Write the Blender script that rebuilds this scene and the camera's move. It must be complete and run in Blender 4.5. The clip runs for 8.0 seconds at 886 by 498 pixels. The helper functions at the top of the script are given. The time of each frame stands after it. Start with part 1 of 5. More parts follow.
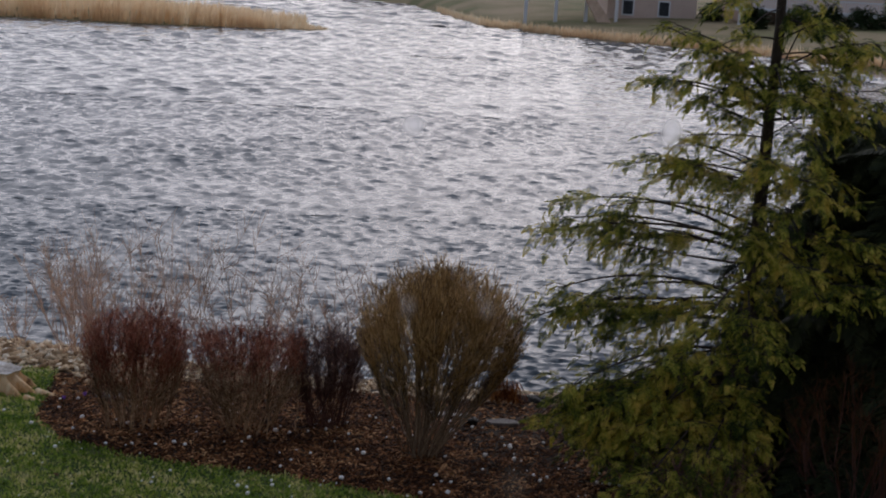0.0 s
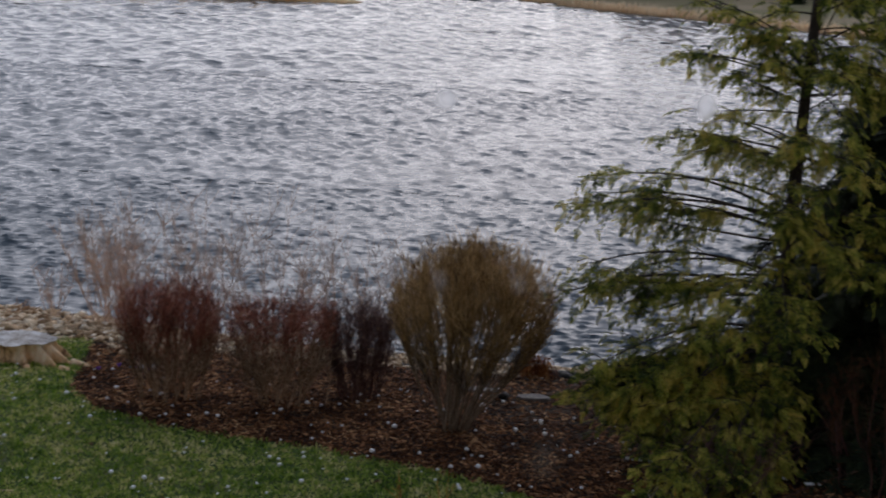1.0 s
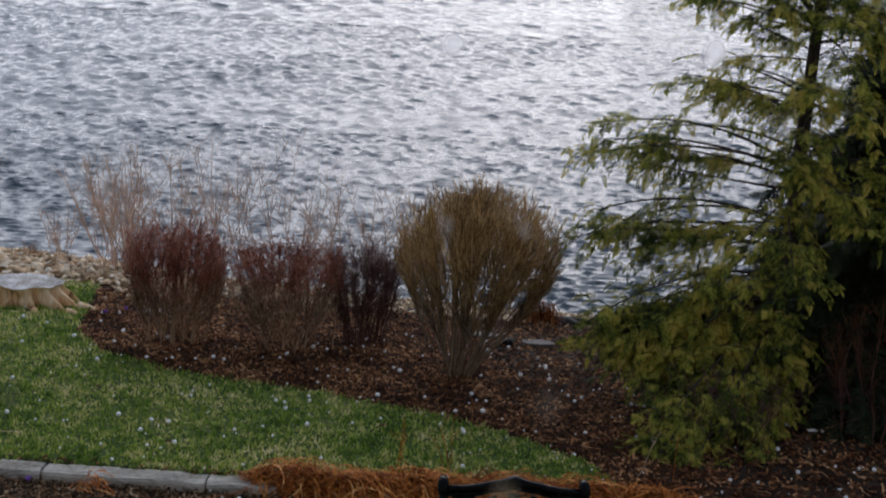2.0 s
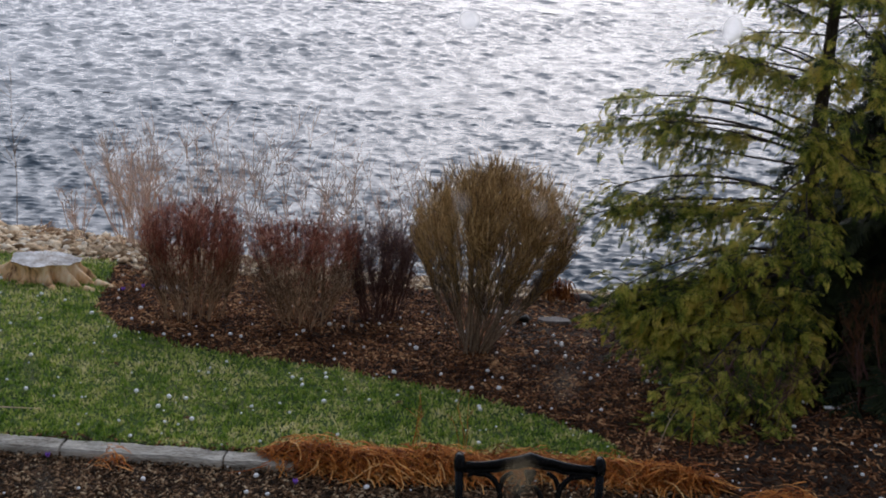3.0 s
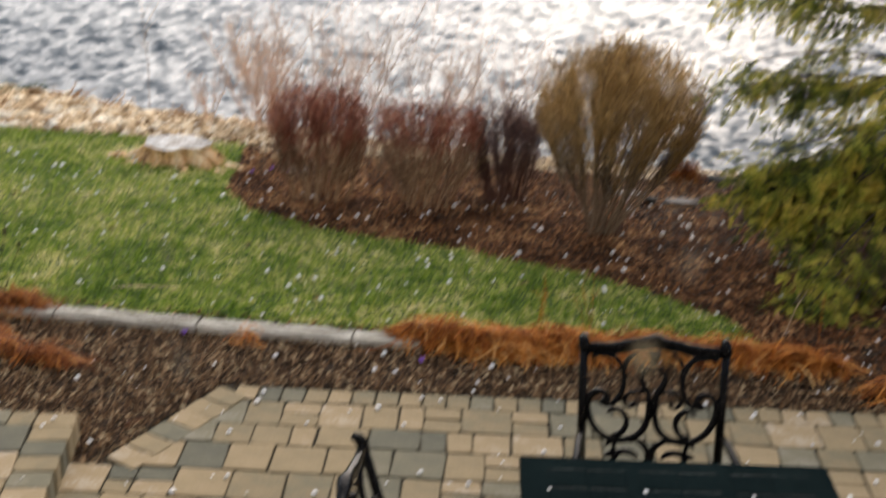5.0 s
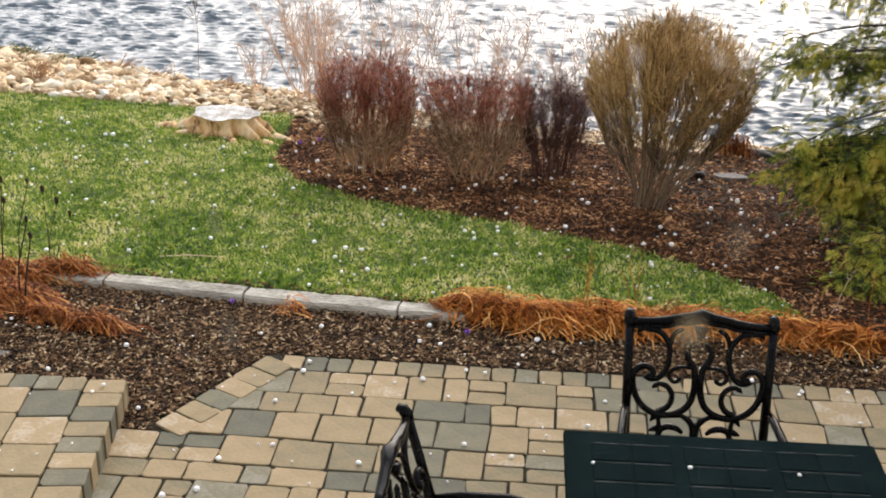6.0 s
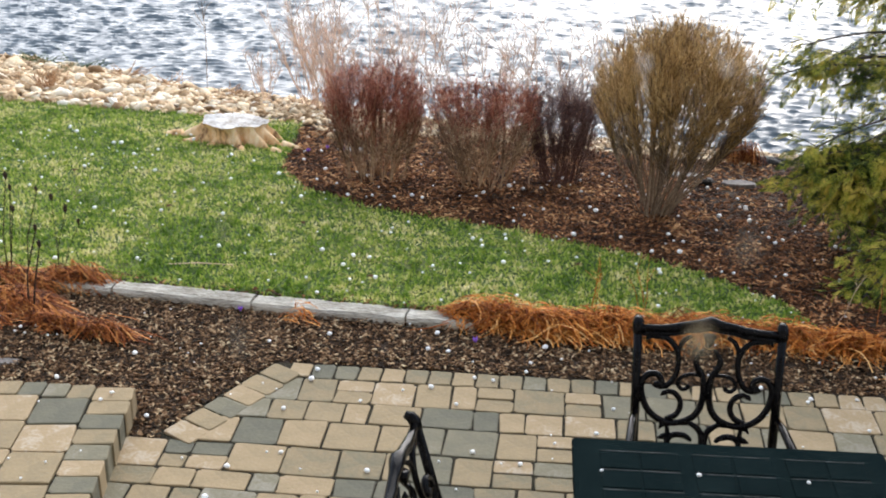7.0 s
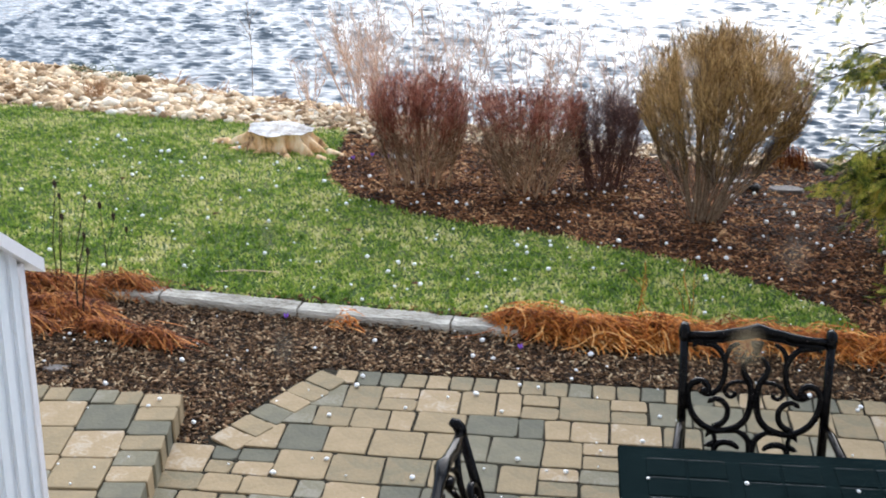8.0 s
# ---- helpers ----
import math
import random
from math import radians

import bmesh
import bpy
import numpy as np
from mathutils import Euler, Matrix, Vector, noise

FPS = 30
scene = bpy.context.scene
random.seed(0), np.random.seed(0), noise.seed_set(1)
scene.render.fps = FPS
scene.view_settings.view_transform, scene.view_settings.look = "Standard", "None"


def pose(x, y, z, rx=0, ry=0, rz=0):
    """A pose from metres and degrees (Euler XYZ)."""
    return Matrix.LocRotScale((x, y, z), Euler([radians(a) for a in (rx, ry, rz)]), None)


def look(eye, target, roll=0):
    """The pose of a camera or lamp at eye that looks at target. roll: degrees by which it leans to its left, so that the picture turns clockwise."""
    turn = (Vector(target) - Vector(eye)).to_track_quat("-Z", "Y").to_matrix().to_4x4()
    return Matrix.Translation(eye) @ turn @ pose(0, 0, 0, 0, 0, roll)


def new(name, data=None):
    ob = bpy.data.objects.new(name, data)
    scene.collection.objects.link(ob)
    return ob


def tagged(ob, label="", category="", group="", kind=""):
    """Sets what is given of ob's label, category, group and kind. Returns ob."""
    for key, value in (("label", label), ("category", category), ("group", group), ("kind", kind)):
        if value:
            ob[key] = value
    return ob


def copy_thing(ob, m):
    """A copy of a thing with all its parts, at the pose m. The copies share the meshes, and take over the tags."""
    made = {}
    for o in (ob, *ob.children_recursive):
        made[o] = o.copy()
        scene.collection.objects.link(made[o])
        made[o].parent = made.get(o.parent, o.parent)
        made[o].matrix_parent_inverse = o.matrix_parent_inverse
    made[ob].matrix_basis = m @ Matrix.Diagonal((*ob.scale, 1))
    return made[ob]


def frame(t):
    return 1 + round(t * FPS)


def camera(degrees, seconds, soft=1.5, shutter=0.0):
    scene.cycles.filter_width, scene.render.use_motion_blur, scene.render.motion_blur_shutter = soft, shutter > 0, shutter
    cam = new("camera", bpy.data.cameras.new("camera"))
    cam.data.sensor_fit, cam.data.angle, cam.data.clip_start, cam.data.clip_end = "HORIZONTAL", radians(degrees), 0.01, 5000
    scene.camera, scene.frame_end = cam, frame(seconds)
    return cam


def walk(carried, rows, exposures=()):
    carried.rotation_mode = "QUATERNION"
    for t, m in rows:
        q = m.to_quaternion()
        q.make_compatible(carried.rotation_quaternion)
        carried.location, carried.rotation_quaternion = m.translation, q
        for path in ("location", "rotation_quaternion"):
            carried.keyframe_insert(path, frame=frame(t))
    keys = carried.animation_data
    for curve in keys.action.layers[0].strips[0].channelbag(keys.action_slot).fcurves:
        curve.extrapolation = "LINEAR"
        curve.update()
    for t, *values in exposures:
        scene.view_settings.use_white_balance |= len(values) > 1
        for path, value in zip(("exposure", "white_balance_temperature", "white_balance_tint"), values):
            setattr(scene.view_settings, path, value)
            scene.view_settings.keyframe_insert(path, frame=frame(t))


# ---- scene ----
from math import cos, pi, sin

# ---- camera: it stands at one upper window and turns down and to its left ----
cam = camera(39.05, 8.0, 1.8, 0.75)
EYE = (0.0, 0.0, 3.3)
ROWS = [
    (0.0, 0.0, -12.3, 3.3),
    (0.5, 0.57, -12.895, 3.062),
    (1.0, 1.441, -13.546, 3.431),
    (1.2, 2.321, -13.535, 3.361),
    (1.5, 2.254, -14.304, 3.284),
    (2.0, 1.564, -16.051, 3.713),
    (2.2, 1.805, -16.454, 3.681),
    (3.3, 2.494, -17.464, 3.382),
    (3.5, 2.767, -17.776, 3.32),
    (4.0, 3.269, -18.109, 3.101),
    (4.5, 4.647, -19.119, 2.527),
    (4.8, 6.413, -20.897, 1.896),
    (5.0, 8.084, -22.795, 1.335),
    (5.2, 8.905, -23.961, 1.197),
    (6.3, 10.504, -24.083, 1.028),
    (6.5, 10.42, -23.952, 1.072),
    (7.0, 10.775, -23.763, 0.832),
    (7.5, 11.973, -23.691, 0.166),
    (8.0, 13.014, -23.456, -0.203),
]
walk(cam,
     [(t, pose(*EYE, 90 + pitch, 0, yaw) @ pose(0, 0, 0, 0, 0, roll)) for t, yaw, pitch, roll in ROWS],
     exposures=[(0.0, -1.11, 6050, 18), (1.5, -1.11, 5850, 15), (2.2, -0.5, 5850, 14), (3.5, -0.38, 6000, 16), (4.5, 0.04, 6400, 14), (5.2, 0.66, 7100, 14), (6.3, 0.92, 6700, 12), (8.0, 1.0, 5950, 11)])

# ---- light: an overcast sky that is brightest ahead, over the water ----
world = bpy.data.worlds.new("overcast_sky")
scene.world = world
world.use_nodes = True
wn, wl = world.node_tree.nodes, world.node_tree.links
wn.clear()
sky = wn.new("ShaderNodeTexSky")
sky.sky_type = "NISHITA"
sky.sun_disc = False
sky.sun_elevation = radians(29)
sky.sun_rotation = radians(4)
sky.air_density, sky.dust_density, sky.ozone_density = 1.0, 6.0, 3.5
veil = wn.new("ShaderNodeMixRGB")
veil.inputs[0].default_value = 0.57
veil.inputs[2].default_value = (6.6, 7.35, 8.35, 1)
bg = wn.new("ShaderNodeBackground")
bg.inputs[1].default_value = 0.11
wo = wn.new("ShaderNodeOutputWorld")
wl.new(sky.outputs[0], veil.inputs[1])
wl.new(veil.outputs[0], bg.inputs[0])
wl.new(bg.outputs[0], wo.inputs[0])

sun_data = bpy.data.lights.new("sun", "SUN")
sun_data.energy, sun_data.angle, sun_data.color = 1.75, radians(68), (1.0, 0.97, 0.93)
sun = new("sun", sun_data)
sun.matrix_world = look((1.2, 34.0, 18.8), (0, 0, 0))


# ---- materials ----
def surface(name, cols, scale=8.0, rough=0.8, bump=0.3, metal=0.0, fine=60.0, island=0.0, per_object=0.0,
            stretch=(1, 1, 1), dist=0.01, spec=0.16, space="Object", fine_mix=0.35):
    """A procedural surface: a ramp of colours over coarse and fine noise, shifted by island or by object, with relief."""
    m = bpy.data.materials.new(name)
    m.use_nodes = True
    n, l = m.node_tree.nodes, m.node_tree.links
    b = n["Principled BSDF"]
    tc = n.new("ShaderNodeTexCoord")
    mp = n.new("ShaderNodeMapping")
    mp.inputs["Scale"].default_value = stretch
    l.new(tc.outputs[space], mp.inputs["Vector"])
    a = n.new("ShaderNodeTexNoise")
    a.inputs["Scale"].default_value, a.inputs["Detail"].default_value = scale, 6
    f = n.new("ShaderNodeTexNoise")
    f.inputs["Scale"].default_value, f.inputs["Detail"].default_value = fine, 4
    l.new(mp.outputs[0], a.inputs["Vector"])
    l.new(mp.outputs[0], f.inputs["Vector"])
    mix = n.new("ShaderNodeMath")
    mix.operation = "MULTIPLY_ADD"
    sub = n.new("ShaderNodeMath")
    sub.operation = "SUBTRACT"
    sub.inputs[1].default_value = 0.5
    l.new(f.outputs["Fac"], sub.inputs[0])
    l.new(sub.outputs[0], mix.inputs[0])
    mix.inputs[1].default_value = fine_mix * 2
    l.new(a.outputs["Fac"], mix.inputs[2])
    value = mix.outputs[0]
    for amount, node, out in ((island, "ShaderNodeNewGeometry", "Random Per Island"), (per_object, "ShaderNodeObjectInfo", "Random")):
        if amount:
            g = n.new(node)
            c = n.new("ShaderNodeMath")
            c.operation = "SUBTRACT"
            c.inputs[1].default_value = 0.5
            l.new(g.outputs[out], c.inputs[0])
            k = n.new("ShaderNodeMath")
            k.operation = "MULTIPLY_ADD"
            k.inputs[1].default_value = amount
            l.new(c.outputs[0], k.inputs[0])
            l.new(value, k.inputs[2])
            value = k.outputs[0]
    r = n.new("ShaderNodeValToRGB")
    r.color_ramp.elements.remove(r.color_ramp.elements[0])
    for i, (p, col) in enumerate(cols):
        e = r.color_ramp.elements[0] if i == 0 else r.color_ramp.elements.new(p)
        e.position, e.color = p, (*col, 1)
    l.new(value, r.inputs[0])
    l.new(r.outputs[0], b.inputs["Base Color"])
    rr = n.new("ShaderNodeMapRange")
    rr.inputs["To Min"].default_value, rr.inputs["To Max"].default_value = max(0.02, rough - 0.12), min(1, rough + 0.12)
    l.new(f.outputs["Fac"], rr.inputs["Value"])
    l.new(rr.outputs[0], b.inputs["Roughness"])
    b.inputs["Metallic"].default_value = metal
    b.inputs["Specular IOR Level"].default_value = spec
    if bump:
        bp = n.new("ShaderNodeBump")
        bp.inputs["Strength"].default_value, bp.inputs["Distance"].default_value = bump, dist
        l.new(f.outputs["Fac"], bp.inputs["Height"])
        l.new(bp.outputs[0], b.inputs["Normal"])
    return m


def leafy(m, amount=0.4):
    """Lets part of the light through thin leaves."""
    n, l = m.node_tree.nodes, m.node_tree.links
    b, o = n["Principled BSDF"], n["Material Output"]
    t = n.new("ShaderNodeBsdfTranslucent")
    l.new(b.inputs["Base Color"].links[0].from_socket, t.inputs["Color"])
    x = n.new("ShaderNodeMixShader")
    x.inputs[0].default_value = amount
    l.new(b.outputs[0], x.inputs[1])
    l.new(t.outputs[0], x.inputs[2])
    l.new(x.outputs[0], o.inputs["Surface"])
    return m


M_MULCH = surface("shredded_bark", [(0.1, (0.012, 0.004, 0.0015)), (0.5, (0.085, 0.032, 0.0115)), (0.75, (0.3, 0.128, 0.05)), (1.0, (0.7, 0.42, 0.2))], 3, 0.85, 0.4, island=0.75)
M_CHIPS = surface("dark_wood_chips", [(0.1, (0.014, 0.0085, 0.004)), (0.45, (0.078, 0.04, 0.018)), (0.7, (0.19, 0.105, 0.05)), (0.88, (0.38, 0.25, 0.14)), (1.0, (0.56, 0.44, 0.27))], 30, 0.85, 0.4, island=0.85)
M_TURF = surface("turf", [(0.25, (0.03, 0.05, 0.012)), (0.5, (0.06, 0.1, 0.025)), (0.75, (0.16, 0.16, 0.06))], 1.6, 0.9, 0.7, fine=50, dist=0.02)
M_GRASS = surface("grass_blades", [(0.2, (0.055, 0.115, 0.009)), (0.38, (0.185, 0.3, 0.036)), (0.55, (0.37, 0.45, 0.082)), (0.7, (0.7, 0.64, 0.26)), (0.97, (0.9, 0.82, 0.52))], 1.5, 0.6, 0, island=0.34, fine=11, fine_mix=0.5)
leafy(M_GRASS, 0.35)
M_STRAW = surface("dead_daylily_leaves", [(0.1, (0.1, 0.022, 0.004)), (0.46, (0.43, 0.12, 0.018)), (0.7, (0.74, 0.3, 0.06)), (1.0, (0.92, 0.6, 0.25))], 2, 0.7, 0.2, island=0.7)
M_REDSTRAW = surface("dark_dead_leaves", [(0.1, (0.06, 0.014, 0.004)), (0.46, (0.27, 0.075, 0.018)), (0.72, (0.52, 0.19, 0.045)), (1.0, (0.76, 0.42, 0.15))], 2, 0.7, 0.2, island=0.8)
M_REED = surface("dry_reeds", [(0.1, (0.74, 0.55, 0.33)), (0.5, (0.9, 0.73, 0.5)), (1.0, (0.95, 0.84, 0.64))], 0.4, 0.85, 0, island=0.5, fine=3)
leafy(M_REED, 0.82)
M_WEED = surface("pale_dry_stems", [(0.2, (0.54, 0.37, 0.26)), (0.6, (0.74, 0.54, 0.4)), (1.0, (0.86, 0.69, 0.55))], 3, 0.8, 0, island=0.5)
M_STONE = surface("shore_stone", [(0.05, (0.26, 0.16, 0.08)), (0.3, (0.6, 0.42, 0.24)), (0.55, (0.78, 0.63, 0.42)), (0.85, (0.88, 0.82, 0.7))], 5, 0.75, 0.5, island=0.7, per_object=0.7, fine=40, dist=0.01)
M_FLAG = surface("flagstone", [(0.2, (0.07, 0.06, 0.055)), (0.6, (0.2, 0.18, 0.165)), (0.9, (0.4, 0.37, 0.34))], 6, 0.7, 0.5, fine=50)
M_DARKROCK = surface("dark_rock", [(0.2, (0.012, 0.011, 0.01)), (0.8, (0.05, 0.045, 0.04))], 8, 0.6, 0.6, fine=40)
PAVER_TAN = [(0.0, (0.175, 0.155, 0.1)), (0.3, (0.245, 0.193, 0.114)), (0.65, (0.31, 0.235, 0.135)), (0.9, (0.355, 0.265, 0.157)), (1.0, (0.42, 0.345, 0.25))]
PAVER_GREY = [(0.0, (0.105, 0.103, 0.078)), (0.4, (0.142, 0.134, 0.095)), (0.8, (0.195, 0.175, 0.117)), (1.0, (0.25, 0.23, 0.175))]
M_PAVER = surface("tumbled_tan_paver", PAVER_TAN, 8, 0.85, 0.6, spec=0.25, per_object=0.8, fine=45, dist=0.006, fine_mix=0.36)
M_PAVER_GREY = surface("tumbled_grey_paver", PAVER_GREY, 8, 0.85, 0.6, spec=0.25, per_object=0.8, fine=45, dist=0.006, fine_mix=0.36)
M_PAVER_REST = surface("tumbled_paver_rest", PAVER_TAN, 8, 0.85, 0.6, spec=0.25, island=0.85, fine=45, dist=0.006, fine_mix=0.34)
M_JOINT = surface("joint_sand", [(0.3, (0.012, 0.01, 0.006)), (0.7, (0.035, 0.03, 0.018))], 12, 0.95, 0.6, fine=80)
M_TIMBER = surface("weathered_timber", [(0.2, (0.17, 0.15, 0.12)), (0.48, (0.42, 0.39, 0.33)), (0.75, (0.66, 0.63, 0.55))], 6, 0.9, 1.0, fine=40, stretch=(0.7, 4, 4), per_object=0.15, dist=0.012, fine_mix=0.5)
M_STUMP = surface("bare_stump_wood", [(0.3, (0.2, 0.1, 0.045)), (0.46, (0.74, 0.46, 0.225)), (0.75, (0.9, 0.73, 0.49))], 6, 0.8, 0.6, fine=30, stretch=(1, 1, 0.35), dist=0.012)
M_STUMPTOP = surface("bleached_cut_wood", [(0.25, (0.3, 0.25, 0.2)), (0.5, (0.6, 0.57, 0.53)), (0.7, (0.8, 0.79, 0.77))], 8, 0.8, 0.5, fine=40)
M_IRON = surface("black_cast_aluminium", [(0.2, (0.0015, 0.0015, 0.002)), (0.8, (0.004, 0.004, 0.0045))], 10, 0.16, 0.15, fine=70, dist=0.002, spec=0.1)
M_TABLE = surface("dark_wet_table_paint", [(0.2, (0.005, 0.0095, 0.01)), (0.8, (0.009, 0.016, 0.0165))], 8, 0.7, 0.2, fine=60, dist=0.003, spec=0.0)
# Greys painted as the reflected highlights along the table's panel edges.
M_GLINT = surface("painted_glint", [(0.3, (0.012, 0.017, 0.017)), (0.5, (0.05, 0.058, 0.058)), (0.75, (0.16, 0.17, 0.17))], 25, 0.5, 0, fine=60)
M_WHITE = surface("white_resin", [(0.2, (0.7, 0.75, 0.8)), (0.8, (0.78, 0.82, 0.86))], 3, 0.5, 0.1, fine=40, dist=0.002)
M_TRIM = surface("white_trim", [(0.2, (0.74, 0.74, 0.77)), (0.8, (0.82, 0.82, 0.84))], 3, 0.5, 0.1, fine=40, dist=0.002)
M_BARK = surface("conifer_bark", [(0.2, (0.03, 0.024, 0.02)), (0.6, (0.08, 0.065, 0.055)), (0.9, (0.16, 0.14, 0.12))], 6, 0.9, 0.8, fine=30, stretch=(3, 3, 0.6), dist=0.015)
M_FROND = surface("hemlock_sprays", [(0.12, (0.02, 0.037, 0.012)), (0.34, (0.075, 0.108, 0.019)), (0.54, (0.355, 0.368, 0.05)), (0.8, (0.75, 0.59, 0.12))], 2.6, 0.6, 0, island=0.3, fine=8, spec=0.08, fine_mix=0.8)
leafy(M_FROND, 0.36)
# Dark foliage taken down to near-black: the evergreens' deep shade is in this colour.
M_SHADEFROND = surface("shaded_evergreen_sprays", [(0.1, (0.008, 0.014, 0.006)), (0.5, (0.02, 0.032, 0.01)), (0.95, (0.05, 0.06, 0.018))], 1.4, 0.65, 0, island=0.55, fine=4, spec=0.25)
M_REDTWIG = surface("red_brown_twigs", [(0.1, (0.06, 0.016, 0.01)), (0.45, (0.27, 0.075, 0.042)), (0.75, (0.45, 0.16, 0.09)), (0.95, (0.56, 0.3, 0.19))], 2, 0.8, 0, island=0.8)
M_DARKTWIG = surface("dark_purple_twigs", [(0.1, (0.05, 0.026, 0.024)), (0.5, (0.13, 0.065, 0.056)), (0.95, (0.26, 0.15, 0.11))], 2, 0.8, 0, island=0.6)
M_STEM = surface("grey_brown_stems", [(0.15, (0.06, 0.042, 0.03)), (0.5, (0.23, 0.165, 0.11)), (0.92, (0.5, 0.4, 0.28))], 3, 0.85, 0.2, island=0.8, per_object=0.3)
M_UNDERTWIG = surface("shaded_grey_twigs", [(0.1, (0.07, 0.038, 0.02)), (0.45, (0.28, 0.165, 0.09)), (0.9, (0.74, 0.54, 0.34))], 2, 0.85, 0, island=0.85)
M_OLIVETWIG = surface("olive_brown_twigs", [(0.1, (0.075, 0.04, 0.014)), (0.45, (0.35, 0.2, 0.06)), (0.9, (0.75, 0.5, 0.21))], 2, 0.8, 0, island=0.8)
M_SPECK = surface("withered_leaf", [(0.2, (0.25, 0.13, 0.06)), (0.6, (0.5, 0.3, 0.16)), (0.9, (0.7, 0.48, 0.3))], 4, 0.8, 0, island=0.6)
M_TAG = surface("white_plastic", [(0.2, (0.84, 0.83, 0.83)), (0.8, (0.92, 0.91, 0.91))], 8, 0.6, 0)
M_HAIL = surface("hail_ice", [(0.2, (0.9, 0.9, 0.9)), (0.8, (0.96, 0.96, 0.95))], 8, 0.35, 0, spec=0.4)
M_CROCUS = surface("purple_petals", [(0.2, (0.2, 0.08, 0.45)), (0.8, (0.4, 0.2, 0.7))], 20, 0.6, 0)
M_SEED = surface("dark_seed_heads", [(0.2, (0.02, 0.014, 0.01)), (0.8, (0.06, 0.04, 0.03))], 20, 0.9, 0.3)
M_SIDING = surface("beige_siding", [(0.2, (0.66, 0.5, 0.41)), (0.8, (0.76, 0.6, 0.5))], 1, 0.8, 0.1, fine=12)
M_BRICKFAR = surface("brown_brick_wall", [(0.2, (0.22, 0.14, 0.1)), (0.8, (0.36, 0.25, 0.19))], 2, 0.9, 0.1, fine=8)
M_ROOF = surface("asphalt_shingles", [(0.2, (0.06, 0.055, 0.05)), (0.8, (0.12, 0.11, 0.1))], 2, 0.9, 0.2, fine=9)
M_FARWHITE = surface("white_porch_paint", [(0.2, (0.76, 0.76, 0.77)), (0.8, (0.83, 0.83, 0.83))], 1, 0.6, 0)
M_FARGLASS = surface("dark_window_glass", [(0.2, (0.03, 0.035, 0.04)), (0.8, (0.06, 0.065, 0.07))], 1, 0.1, 0)
M_HEDGE = surface("dark_green_hedge", [(0.1, (0.01, 0.02, 0.008)), (0.5, (0.03, 0.05, 0.016)), (0.95, (0.06, 0.08, 0.03))], 1.4, 0.7, 0, island=0.5)
M_WALL = surface("house_siding", [(0.2, (0.4, 0.38, 0.35)), (0.8, (0.48, 0.46, 0.43))], 2, 0.8, 0.2, fine=30)
M_RUST = surface("rust_brown_leaves", [(0.2, (0.04, 0.018, 0.009)), (0.8, (0.16, 0.07, 0.028))], 8, 0.8, 0.2, island=0.5)


def land_material():
    """Soil near the house, turf and dry grass on the far banks."""
    m = surface("land", [(0.3, (0.025, 0.018, 0.012)), (0.6, (0.055, 0.037, 0.025)), (0.8, (0.1, 0.07, 0.045))], 5, 0.9, 0.8, fine=45, dist=0.02)
    n, l = m.node_tree.nodes, m.node_tree.links
    b = n["Principled BSDF"]
    near = b.inputs["Base Color"].links[0].from_socket
    tc = n.new("ShaderNodeTexCoord")
    xyz = n.new("ShaderNodeSeparateXYZ")
    l.new(tc.outputs["Object"], xyz.inputs[0])
    t = n.new("ShaderNodeMapRange")
    t.inputs["From Min"].default_value, t.inputs["From Max"].default_value = 30, 34
    l.new(xyz.outputs["Y"], t.inputs["Value"])
    g = n.new("ShaderNodeTexNoise")
    g.inputs["Scale"].default_value, g.inputs["Detail"].default_value = 0.12, 6
    l.new(tc.outputs["Object"], g.inputs["Vector"])
    r = n.new("ShaderNodeValToRGB")
    r.color_ramp.elements[0].position, r.color_ramp.elements[0].color = 0.35, (0.17, 0.175, 0.07, 1)
    r.color_ramp.elements[1].position, r.color_ramp.elements[1].color = 0.65, (0.4, 0.31, 0.19, 1)
    l.new(g.outputs["Fac"], r.inputs[0])
    mix = n.new("ShaderNodeMixRGB")
    l.new(t.outputs[0], mix.inputs[0])
    l.new(near, mix.inputs[1])
    l.new(r.outputs[0], mix.inputs[2])
    l.new(mix.outputs[0], b.inputs["Base Color"])
    return m


